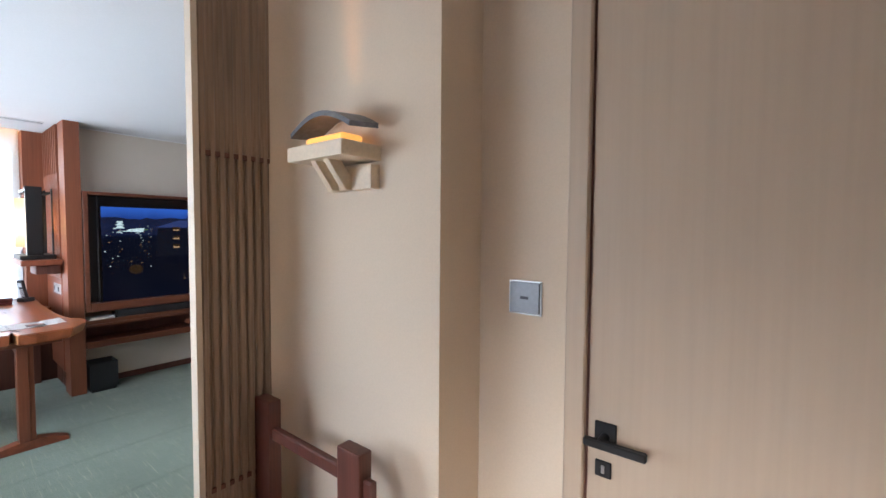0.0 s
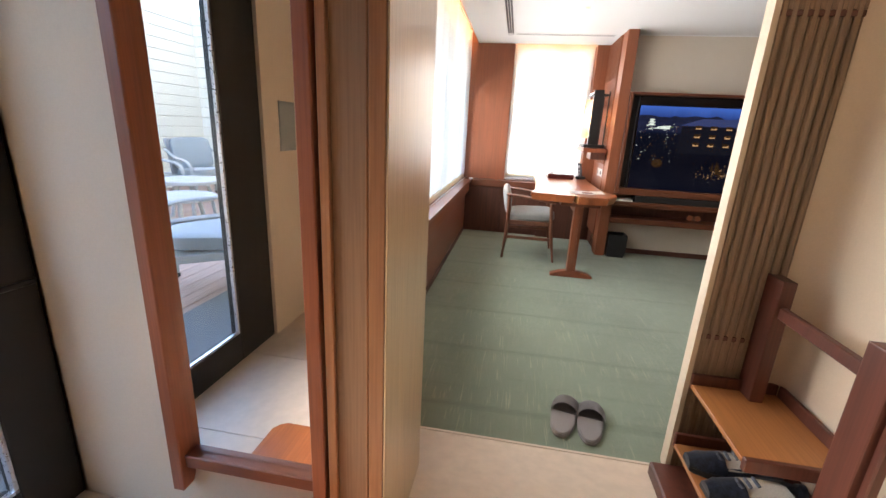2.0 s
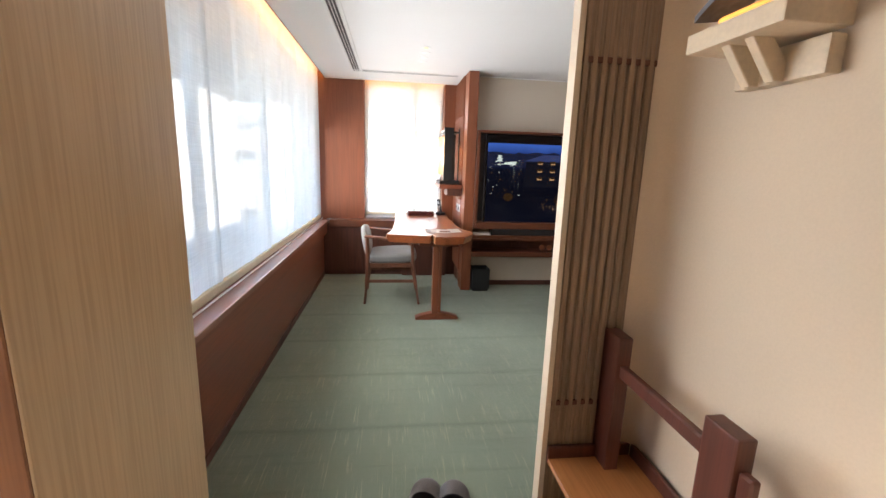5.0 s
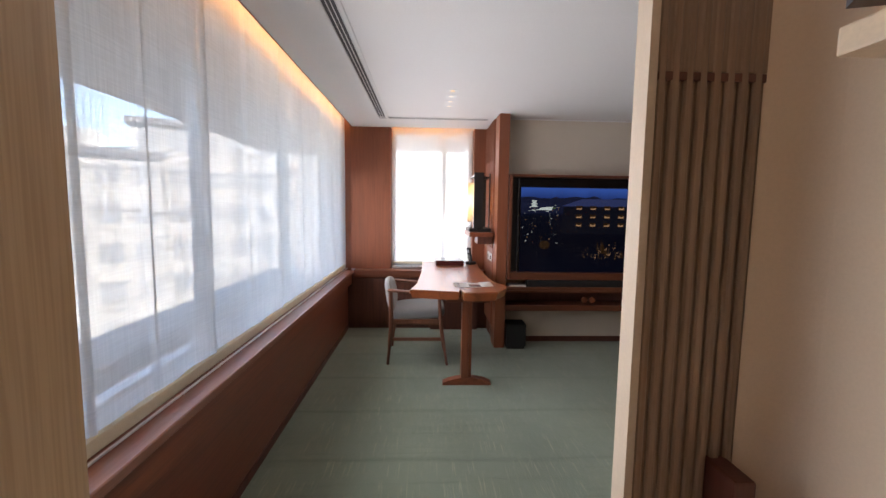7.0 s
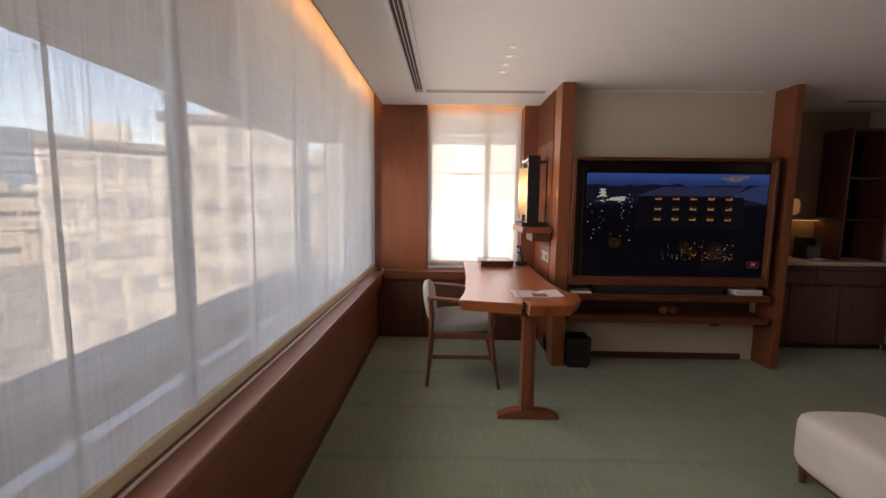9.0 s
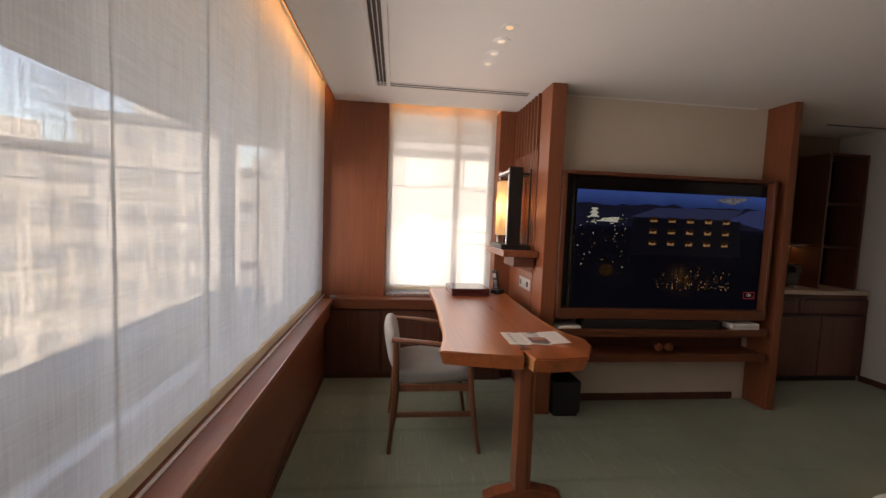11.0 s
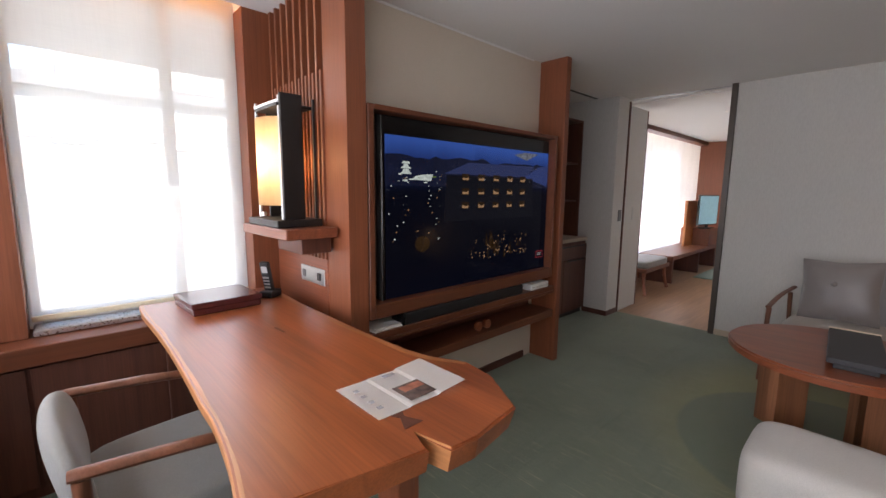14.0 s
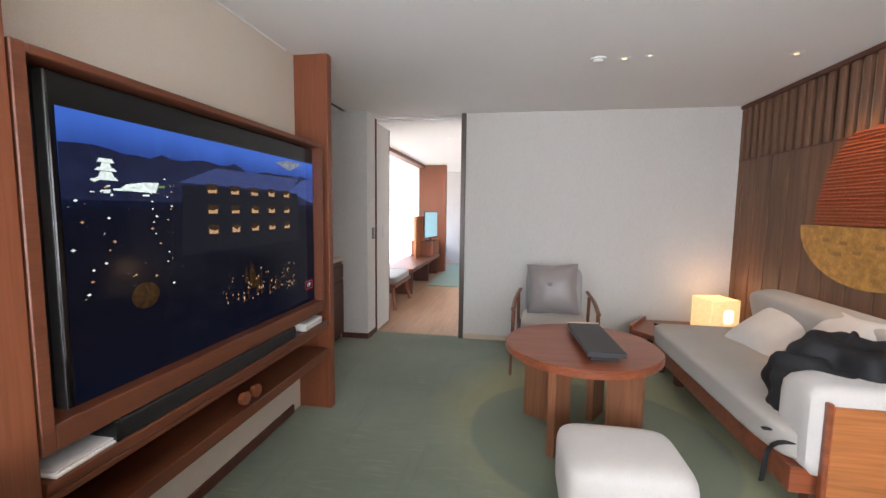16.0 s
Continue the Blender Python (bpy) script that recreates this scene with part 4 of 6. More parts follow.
for r in range(4):
    part("key_row", moved(box(-0.017, 0.017, -0.0135, -0.0118, 0.030 + r * 0.018, 0.040 + r * 0.018, 0.001), pose(0, 0, 0.02, 14, 0, 0)), STEEL, hs)

# ---- lantern on its wall shelf ----
ls = thing("lantern_shelf", (-4.90, 0.94, 1.05), "small red-brown wall shelf on a curved bracket", "shelf")
part("board", box(-0.31, 0.22, -0.27, -0.022, 0.055, 0.10, 0.004), RED_WOOD_X, ls)
br = prism([(-0.02, 0.0), (-0.24, 0.045), (-0.235, 0.055), (-0.02, 0.055)], -0.018, 0.018, 0.002)
br.transform(Matrix(((0, 0, 1, -0.10), (1, 0, 0, 0), (0, 1, 0, 0), (0, 0, 0, 1))))
part("bracket", br, RED_WOOD_X, ls)
part("under_block", box(-0.09, 0.17, -0.18, -0.03, -0.02, 0.053, 0.004), DARK_WOOD, ls)
la = thing("lantern", (-4.90, 0.80, 1.15), "black framed lantern with a glowing paper shade", "lamp")
part("base", box(-0.25, 0.11, -0.12, 0.10, 0, 0.035, 0.004), BLACK_METAL, la)
part("side_panel", box(0.067, 0.085, -0.076, 0.026, 0.035, 0.60, 0.003), BLACK_METAL, la, "black lacquered side board")
part("side_panel", box(-0.235, -0.220, -0.02, 0.085, 0.035, 0.585, 0.003), BLACK_METAL, la, "black lacquered side board")
for x, y in ((-0.215, -0.070), (0.058, -0.070), (-0.225, 0.085), (0.075, 0.085)):
    part("post", box(x - 0.006, x + 0.006, y - 0.006, y + 0.006, 0.035, 0.590, 0.0015), ALU if y < 0 else BLACK_METAL, la)
part("top_rail", box(-0.224, 0.064, -0.078, -0.062, 0.562, 0.576, 0.002), ALU, la)
part("top_board", box(-0.20, 0.064, -0.084, 0.085, 0.545, 0.559, 0.002), BLACK_METAL, la)
shd = bmesh.new()
cyl(0.122, 0.122, 0.10, 0.50, 32, shd)
for f in [f for f in shd.faces if abs(f.normal.z) > 0.9]:
    shd.faces.remove(f)
shd.transform(Matrix.Translation((-0.060, -0.050, 0)) @ Matrix.Diagonal((1.0, 0.60, 1.0, 1.0)))
part("shade", shd, LANTERN_PAPER, la, "glowing cream paper shade", True)
part("knob", moved(cyl(0.012, 0.014, 0, 0.02, 12, None, 0.003), pose(-0.12, -0.09, 0.045)), STEEL, la)
lamp_point("lantern_lamp", (-4.96, 0.755, 1.46), 0.55, (1.0, 0.66, 0.33), 0.05)

# ---- desk chair ----
ch = thing("desk_chair", (-4.415, 0.188, 0), "dark timber armchair with grey upholstered seat and back", "chair", 0)
# faces +y, its back towards the window
for sx in (-1, 1):
    part("back_leg", sweep(curve_pts([(sx * 0.250, -0.275, 0.0), (sx * 0.258, -0.245, 0.35), (sx * 0.262, -0.250, 0.655)], 5), [0.013] * 3 + [0.020] * 5 + [0.019] * 3, 10), CHAIR_WOOD, ch, "", True)
    part("front_leg", sweep(curve_pts([(sx * 0.272, 0.25, 0.0), (sx * 0.262, 0.20, 0.30), (sx * 0.256, 0.175, 0.60)], 5), [0.012] * 3 + [0.018] * 5 + [0.016] * 3, 10), CHAIR_WOOD, ch, "", True)
    part("arm", sweep([(sx * 0.262, -0.272, 0.668), (sx * 0.264, -0.255, 0.668), (sx * 0.268, -0.05, 0.650), (sx * 0.266, 0.12, 0.628), (sx * 0.262, 0.215, 0.612)], [0.019, 0.021, 0.022, 0.021, 0.015], 12, None, 0.68), CHAIR_WOOD, ch, "straight tapered armrest", True)
    part("side_rail", box(sx * 0.245 - 0.012, sx * 0.245 + 0.012, -0.235, 0.185, 0.365, 0.408, 0.004), CHAIR_WOOD, ch)
    part("stretcher", box(sx * 0.253 - 0.010, sx * 0.253 + 0.010, -0.240, 0.205, 0.215, 0.245, 0.004), CHAIR_WOOD, ch)
part("front_rail", box(-0.240, 0.240, 0.175, 0.198, 0.365, 0.405, 0.004), CHAIR_WOOD, ch)
part("back_rail", box(-0.240, 0.240, -0.250, -0.227, 0.365, 0.405, 0.004), CHAIR_WOOD, ch)
part("seat", moved(pad(0.50, 0.48, 0.10, 5, 8, 0.25), pose(0, -0.01, 0.445, 3, 0, 0)), GREY_SEAT, ch, "grey upholstered seat", True)
bk2 = pad(0.49, 0.075, 0.30, 2.8, 12, 0.0)
for v in bk2.verts:
    v.co.y += 0.022 * (v.co.x / 0.23) ** 2
part("backrest", moved(bk2, pose(0, -0.272, 0.590, 10, 0, 0)), GREY_SEAT, ch, "curved grey upholstered backrest", True)

wb = thing("waste_bin", (-4.66, 1.145, 0), "black square waste bin on the carpet beside the desk", "waste bin")
wbm = prism([(-0.085, -0.085), (0.085, -0.085), (0.085, 0.085), (-0.085, 0.085)], 0, 0.25)
for v in wbm.verts:
    k = 1 + 0.14 * v.co.z / 0.25
    v.co.x *= k
    v.co.y *= k
topf = [f for f in wbm.faces if f.calc_center_median().z > 0.24]
bmesh.ops.inset_region(wbm, faces=topf, thickness=0.006)
for f in topf:
    for v in f.verts:
        v.co.z -= 0.22
part("body", wbm, BLACK_PLASTIC, wb)

# ---- entrance: door, plates, sconce ----
ed = thing("entrance_door", (-0.41, 1.17, 0), "closed pale oak entrance door with black lever handle", "door", kind="structure")
part("leaf", box(0.012, 0.93, -0.006, 0.0, 0.006, 2.13, 0.002), OAK_DOOR, ed)
part("door_frame", box(-0.045, 0.006, -0.022, 0.0, 0, 2.19, 0.004), OAK_DOOR, ed)
part("door_frame", box(0.936, 0.985, -0.022, 0.0, 0, 2.19, 0.004), OAK_DOOR, ed)
part("door_frame", box(0.006, 0.936, -0.022, 0.0, 2.136, 2.19, 0.004), OAK_DOOR, ed)
part("shadow_gap", box(0.006, 0.012, -0.004, 0.0, 0, 2.13, 0), DARK_WOOD, ed)
hd = part("handle_plate", box(0.030, 0.080, -0.014, -0.006, 0.905, 0.960, 0.002), BLACK_METAL, ed)
part("lever", box(0.018, 0.155, -0.062, -0.044, 0.915, 0.934, 0.003), BLACK_METAL, hd)
part("spindle", moved(cyl(0.011, 0.011, 0, 0.045, 14), pose(0.055, -0.012, 0.925, 90, 0, 0)), BLACK_METAL, hd)
part("lock_plate", box(0.032, 0.070, -0.012, -0.006, 0.825, 0.865, 0.002), BLACK_METAL, ed)
part("lock_slot", box(0.047, 0.055, -0.0135, -0.0118, 0.835, 0.855, 0.001), STEEL, ed)
ks = thing("card_switch", (-0.575, 1.17, 1.19), "dark satin key-card switch plate with pale rim", "switch")
part("rim", box(-0.048, 0.048, -0.005, 0, 0, 0.092, 0.001), STEEL, ks)
part("plate", box(-0.044, 0.044, -0.009, -0.004, 0.004, 0.088, 0.002), DARK_STEEL, ks)
part("slot", box(-0.012, 0.012, -0.0105, -0.0085, 0.042, 0.050, 0.001), BLACK_PLASTIC, ks)
ws = thing("notice_plate", (0.62, -1.385, 1.16), "grey frosted notice plate beside the terrace door", "sign")
part("plate", box(-0.085, 0.085, 0, 0.008, -0.06, 0.22, 0.002), plain("frosted_notice", (0.30, 0.33, 0.32), 0.3), ws)

sc = thing("wall_sconce", (-1.06, 0.98, 1.53), "wall light with grey roof-tile shade on a beige bracket", "wall light")
part("tray", box(-0.125, 0.125, -0.140, 0.0, 0.080, 0.122, 0.004, 2), BEIGE_METAL, sc, "beige bracket beam")
for x in (-0.035, 0.025):
    st = prism([(0.0, 0.0), (-0.055, 0.0), (-0.120, 0.085), (-0.120, 0.10), (-0.085, 0.10), (-0.035, 0.035), (0.0, 0.035)], -0.012, 0.012, 0.002)
    st.transform(Matrix(((0, 0, 1, x), (1, 0, 0, 0), (0, 1, 0, 0), (0, 0, 0, 1))))
    part("strut", st, BEIGE_METAL, sc)
part("wall_block", box(-0.09, 0.12, -0.035, 0.0, 0.0, 0.070, 0.006, 2), BEIGE_METAL, sc)
tb = bmesh.new()
for i in range(15):
    a = -1.0 + 2.0 * i / 14
    x, z = a * 0.135, 0.155 + 0.058 * math.cos(a * 1.35)
    for k, (y, dz) in enumerate(((-0.122, 0), (-0.02, 0.012), (-0.02, -0.002), (-0.122, -0.014))):
        tb.verts.new((x, y, z + dz))
tb.verts.ensure_lookup_table()
for i in range(14):
    for k in range(4):
        a, c = i * 4, (i + 1) * 4
        tb.faces.new((tb.verts[a + k], tb.verts[c + k], tb.verts[c + (k + 1) % 4], tb.verts[a + (k + 1) % 4]))
tb.faces.new([tb.verts[k] for k in (3, 2, 1, 0)])
tb.faces.new([tb.verts[56 + k] for k in (0, 1, 2, 3)])
part("tile_shade", tb, TILE_SHADE, sc, "curved grey roof tile shade", True)
part("lamp_window", box(-0.085, 0.085, -0.105, -0.03, 0.127, 0.150, 0.006), glow("sconce_lamp", (1.0, 0.42, 0.08), 0.10), sc, "glowing orange lamp")

# ribbed panel beside the opening
rp = thing("ribbed_panel", (-1.405, 0.78, 0), "taupe vertically ribbed wooden panel with pegged rails", "panel", kind="structure")
for i in range(8):
    y = -0.102 + i * 0.0275
    part("rib", box(0, 0.027, y, y + 0.019, 0, H, 0.004), SLAT_TAUPE, rp)
part("backing", box(0, 0.0175, -0.108, 0.118, 0, H, 0), SLAT_TAUPE, rp)
for z0, z1 in ((0.0, 0.60), (1.65, H)):
    part("infill", box(0.018, 0.0235, -0.1075, 0.1175, z0, z1, 0), SLAT_TAUPE, rp)
for z in (0.61, 1.64):
    part("pegged_rail", box(0.0177, 0.0262, -0.106, 0.116, z - 0.008, z + 0.008, 0.001), DARK_WOOD, rp)

# ---- shoe rack with shoes ----
rk = thing("shoe_rack", (-1.125, 0.80, 0), "red-brown timber shoe rack with two tray shelves", "shoe rack")
for x0, x1, z1 in ((-0.268, -0.172, 0.862), (0.172, 0.262, 0.840)):
    part("post", box(x0, x1, 0.035, 0.078, 0.06, z1, 0.005, 2), RACK_WOOD, rk)
part("base_board", box(-0.250, 0.330, -0.200, 0.170, 0.0, 0.058, 0.006), RACK_WOOD, rk)
part("top_rail", box(-0.172, 0.172, 0.044, 0.068, 0.738, 0.778, 0.004), RACK_WOOD, rk)
part("peg", box(0.262, 0.296, 0.045, 0.068, 0.690, 0.775, 0.005), RACK_WOOD, rk)
part("brace", box(0.264, 0.288, 0.048, 0.074, 0.058, 0.688, 0.004), RACK_WOOD, rk)
TRAY_WOOD = wood("honey_tray_veneer", (0.38, 0.150, 0.048), 0.42, "X", 0.8, 0.08)
for z, x0, x1, y0 in ((0.425, -0.236, 0.125, -0.125), (0.20, -0.190, 0.185, -0.155)):
    part("tray", box(x0, x1, y0, 0.155, z - 0.016, z, 0.002), TRAY_WOOD, rk, "honey-coloured tray board")
    part("tray_rim", box(x0 - 0.015, x0, y0, 0.170, z - 0.022, z + 0.040, 0.003), RACK_WOOD, rk)
    part("tray_rim", box(x0, x1, 0.155, 0.170, z - 0.022, z + 0.040, 0.003), RACK_WOOD, rk)
    part("tray_rim", box(x1, x1 + 0.020, y0, 0.172, z - 0.034, z + 0.008, 0.003), RACK_WOOD, rk)


def shoe(at, rz, group):
    s = thing("shoe", at, "dark navy woven loafer with beige insole on the rack", "shoe", rz, group)
    n = 16
    ub, so_, li = bmesh.new(), bmesh.new(), bmesh.new()
    rings = []
    for i in range(n + 1):
        u = i / n
        x = -0.14 + 0.28 * u
        w = 0.036 + 0.014 * math.sin(u * 2.6 + 0.25)
        if u < 0.07 or u > 0.93:
            w *= 0.72
        h = 0.062 - 0.040 * max(0.0, (u - 0.35) / 0.65) ** 0.9 if u > 0.35 else 0.062
        h = max(h, 0.032)
        if u > 0.95:
            h *= 0.7
        rings.append([(x, w * math.cos(a), 0.018 + h * math.sin(a) ** 0.8 if math.sin(a) > 0 else 0.018) for a in (math.pi * k / 10 for k in range(11))])
    grid = [[ub.verts.new(p) for p in r] for r in rings]
    for i in range(n):
        for k in range(10):
            if 0.06 < (i + 0.5) / n < 0.60 and 2 <= k <= 7:
                continue
            ub.faces.new((grid[i][k], grid[i + 1][k], grid[i + 1][k + 1], grid[i][k + 1]))
    ub.faces.new(grid[0])
    ub.faces.new(grid[-1][::-1])
    bmesh.ops.solidify(ub, geom=list(ub.faces), thickness=0.003)
    part("upper", ub, NAVY_SHOE, s, "", True)
    part("sole", prism([(r[0][0], r[0][1] * 1.08) for r in rings] + [(r[-1][0], r[-1][1] * 1.08) for r in reversed(rings)], 0.0, 0.020, 0.004), BLACK_PLASTIC, s)
    part("insole", prism([(r[0][0] * 0.9, r[0][1] * 0.9) for r in rings[1:11]] + [(r[-1][0] * 0.9, r[-1][1] * 0.9) for r in reversed(rings[1:11])], 0.0205, 0.046, 0.002), SHOE_LINING, s)
    for k in range(3):
        part("woven_band", sweep([(0.0 + k * 0.022, -0.018, 0.070 - k * 0.007), (0.004 + k * 0.022, 0.0, 0.074 - k * 0.007), (0.0 + k * 0.022, 0.018, 0.070 - k * 0.007)], 0.0060, 6), NAVY_SHOE, s)


shoe((-1.205, 0.785, 0.20), 268, "pair of shoes on the rack")
shoe((-1.095, 0.795, 0.20), 273, "pair of shoes on the rack")
pb = thing("paper_bag", (-1.00, 0.76, 0.06), "folded white paper bag lying low in the rack", "bag")
part("body", moved(box(-0.09, 0.09, -0.12, 0.10, 0, 0.022, 0.005, 2), pose(0, 0, 0, 0, 0, 6)), PAPER, pb)


def slipper(at, rz):
    s = thing("slipper", at, "grey plush slipper lying on the carpet", "slipper", rz, "pair of slippers")
    n = 24
    ol = [(0.145 * math.cos(a), (0.058 + 0.006 * math.cos(a)) * math.sin(a) / max(abs(math.sin(a)), 1e-6) * abs(math.sin(a)) ** 0.75) for a in (2 * math.pi * (i + 0.5) / n for i in range(n))]
    part("sole", prism(ol, 0, 0.018, 0.005, None, 2), SLIPPER_PLUSH, s)
    part("footbed", prism([(x * 0.93, y * 0.90) for x, y in ol], 0.018, 0.023, 0.002), SLIPPER_PLUSH, s)
    ub = bmesh.new()
    g = []
    for i in range(11):
        u = i / 10
        x = 0.005 + 0.142 * u
        w = 0.066 * math.sqrt(max(0.04, 1 - max(0.0, (u - 0.45) / 0.58) ** 2.2))
        hh = 0.066 * math.sqrt(max(0.03, 1 - (u * 0.96) ** 2.4))
        g.append([ub.verts.new((x + 0.016 * math.sin(a) * (u - 1) * -1.0 * (1 - u), w * math.cos(a), 0.006 + hh * math.sin(a))) for a in (math.pi * k / 12 for k in range(13))])
    for i in range(10):
        for k in range(12):
            ub.faces.new((g[i][k], g[i + 1][k], g[i + 1][k + 1], g[i][k + 1]))
    bmesh.ops.solidify(ub, geom=list(ub.faces), thickness=0.006)
    part("toe_cover", ub, SLIPPER_PLUSH, s, "wide grey plush toe cover", True)
    # dark sheet on the footbed: shade under the toe cover put in as colour
    part("toe_hollow_shade", prism([(x, y * 0.9) for x, y in ol if x > 0.01], 0.0235, 0.0255), SLIPPER_DARK, s)


slipper((-1.632, 0.302, 0.0), 167)
slipper((-1.612, 0.418, 0.0), 170)

# ---- mirror, stool, terrace door ----
mi = thing("wall_mirror", (-0.838, -0.71, 0.16), "tall mirror in a red-brown wooden frame", "mirror")
part("glass", box(0.004, 0.012, -0.230, 0.195, 0.12, 1.98, 0.001), MIRROR, mi)
for y0, y1 in ((-0.270, -0.230), (0.195, 0.235)):
    fr = prism([(0.0, 0.03), (0.012, 0.0), (0.055, 0.0), (0.055, 2.05), (0.0, 2.05)], y0, y1, 0.003)
    fr.transform(Matrix(((1, 0, 0, 0), (0, 0, 1, 0), (0, 1, 0, 0), (0, 0, 0, 1))))
    part("frame_side", fr, RED_WOOD, mi)
part("frame_rail", box(0.0, 0.040, -0.2298, 0.1948, 0.075, 0.118, 0.003), RED_WOOD_Y_SHADED, mi)
part("frame_rail", box(0.0, 0.040, -0.2298, 0.1948, 1.982, 2.03, 0.003), RED_WOOD_Y_SHADED, mi)

STEP_WOOD = wood("oiled_step_board", (0.44, 0.135, 0.043), 0.32, "X", 0.8, 0.30)
sl = thing("step_board", (-0.632, -0.605, 0), "low oiled wooden step with rounded corners below the mirror", "step")
ol = []
for cx, cy, a0 in ((0.12, 0.22, 0), (-0.12, 0.22, 90), (-0.12, -0.22, 180), (0.12, -0.22, 270)):
    for k in range(6):
        a = radians(a0 + 90 * k / 5)
        ol.append((cx + 0.040 * math.cos(a), cy + 0.040 * math.sin(a)))
part("board", prism(ol, 0.085, 0.12, 0.006, None, 2), STEP_WOOD, sl, "orange oiled wooden board")
for y in (-0.18, 0.18):
    part("runner", box(-0.11, 0.11, y - 0.015, y + 0.015, 0.0, 0.085, 0.003), ORANGE_WOOD, sl)

td = thing("terrace_door", (-0.245, -1.43, 0), "closed black-framed glass door to the terrace", "door", kind="structure")
for x0, x1 in ((-0.625, -0.43), (0.315, 0.625)):
    part("stile", box(x0, x1, -0.03, 0.03, 0.0, 2.12, 0.004), BLACK_METAL, td)
for z0, z1 in ((0.0, 0.16), (2.0, 2.12)):
    part("rail", box(-0.43, 0.315, -0.03, 0.03, z0, z1, 0.004), BLACK_METAL, td)
gp = part("pane", box(-0.43, 0.315, -0.006, 0.006, 0.16, 2.0, 0), GLASS, td)
gp.visible_shadow = False
part("bead", box(-0.43, -0.418, 0.006, 0.026, 0.16, 2.0, 0.002), ALU, td)
part("bead", box(0.303, 0.315, 0.006, 0.026, 0.16, 2.0, 0.002), ALU, td)
part("bead", box(-0.418, 0.303, 0.006, 0.026, 0.16, 0.172, 0.002), ALU, td)
lk = part("lock_plate", box(-0.505, -0.470, 0.030, 0.038, 0.86, 0.98, 0.003), BLACK_METAL, td)
part("cylinder", moved(cyl(0.010, 0.010, 0, 0.012, 14), pose(-0.488, 0.046, 0.94, 90, 0, 0)), STEEL, lk)
part("lever", sweep([(-0.45, 0.03, 0.80), (-0.45, 0.075, 0.80), (-0.56, 0.078, 0.80)], 0.009, 10), BLACK_METAL, td)
part("lever_end", moved(cyl(0.013, 0.013, 0, 0.02, 14), pose(-0.45, 0.085, 0.80, 90, 0, 0)), STEEL, td)

# ---- terrace ----
DECK = wood("weathered_deck", (0.40, 0.27, 0.22), 0.8, "X", 1.0, 0.3)
GREY_WICKER = fabric("grey_outdoor_wicker", (0.36, 0.37, 0.38), 120, 0.2)
GREY_CUSH = fabric("grey_outdoor_cushion", (0.27, 0.30, 0.33), 300, 0.15)
structure("terrace_slab", box(-0.95, 6.0, -6.5, -1.56, -0.30, -0.035, 0), GROUT)
deck = thing("terrace_deck", (0, 0, -0.03), "weathered reddish timber decking", "deck", kind="structure")
bd = to_mesh(box(0, 6.9, 0, 0.135, -0.005, 0.025, 0.003), DECK, False, "deck_board")
for i in range(30):
    o = new("deck_board", bd)
    o.parent = deck
    o.location = (-0.94, -2.05 - 0.14 * (i + 1), 0)
mt = thing("door_mat", (-0.2, -1.85, -0.005), "dark grey ribbed mat outside the terrace door", "mat")
part("mat", box(-0.70, 1.2, -0.27, 0.27, -0.028, 0.008, 0.004), fabric("charcoal_mat", (0.09, 0.10, 0.11), 200, 0.3), mt)
sid = thing("siding_wall", (2.5, -6.2, 0), "white horizontal louvred screen wall", "wall", kind="structure")
SIDING = plaster("white_siding", (0.74, 0.72, 0.66), 0.7, 60, 0.08, 0.1)
for i in range(17):
    part("siding_board", box(-4.2, 4.2, 0, 0.03, i * 0.18, i * 0.18 + 0.172, 0.004), SIDING, sid)
part("backing", box(-4.2, 4.2, -0.05, 0.001, -0.1, 3.08, 0), GROUT, sid)
sid2 = thing("siding_wall", (5.9, -4.0, 0), "white horizontal louvred screen wall", "wall", kind="structure")
for i in range(17):
    part("siding_board", box(-0.03, 0, -2.4, 2.4, i * 0.18, i * 0.18 + 0.172, 0.004), SIDING, sid2)


def lounge_chair(at, rz):
    c = thing("lounge_chair", at, "grey wicker outdoor lounge chair with grey cushions", "chair", rz, "terrace chairs")
    part("seat_frame", box(-0.34, 0.34, -0.34, 0.36, 0.30, 0.36, 0.015, 2), GREY_WICKER, c)
    part("seat_cushion", moved(pad(0.64, 0.66, 0.12, 6, 6, 0.1), pose(0, 0.02, 0.42, 4, 0, 0)), GREY_CUSH, c, "grey seat cushion", True)
    part("back_cushion", moved(pad(0.62, 0.12, 0.50, 6, 6), pose(0, -0.36, 0.69, 16, 0, 0)), GREY_CUSH, c, "grey back cushion", True)
    part("back_frame", moved(box(-0.33, 0.33, -0.02, 0.02, 0, 0.60, 0.012, 2), pose(0, -0.37, 0.33, 16, 0, 0)), GREY_WICKER, c)
    for sx in (-1, 1):
        part("arm", sweep(curve_pts([(sx * 0.36, 0.36, 0.33), (sx * 0.38, 0.40, 0.48), (sx * 0.385, 0.30, 0.60), (sx * 0.38, -0.10, 0.645), (sx * 0.36, -0.46, 0.74)], 6), 0.030, 8, None, 0.6), GREY_WICKER, c, "", True)
        for sy in (-0.30, 0.32):
            leg = part("leg", moved(cyl(0.016, 0.028, 0.04, 0.31, 10), pose(sx * 0.31, sy, 0)), GREY_WICKER, c)
            part("caster", moved(cyl(0.022, 0.022, -0.010, 0.010, 12), pose(sx * 0.31, sy, 0.022, 0, 90, 0)), BLACK_PLASTIC, leg)
    return c


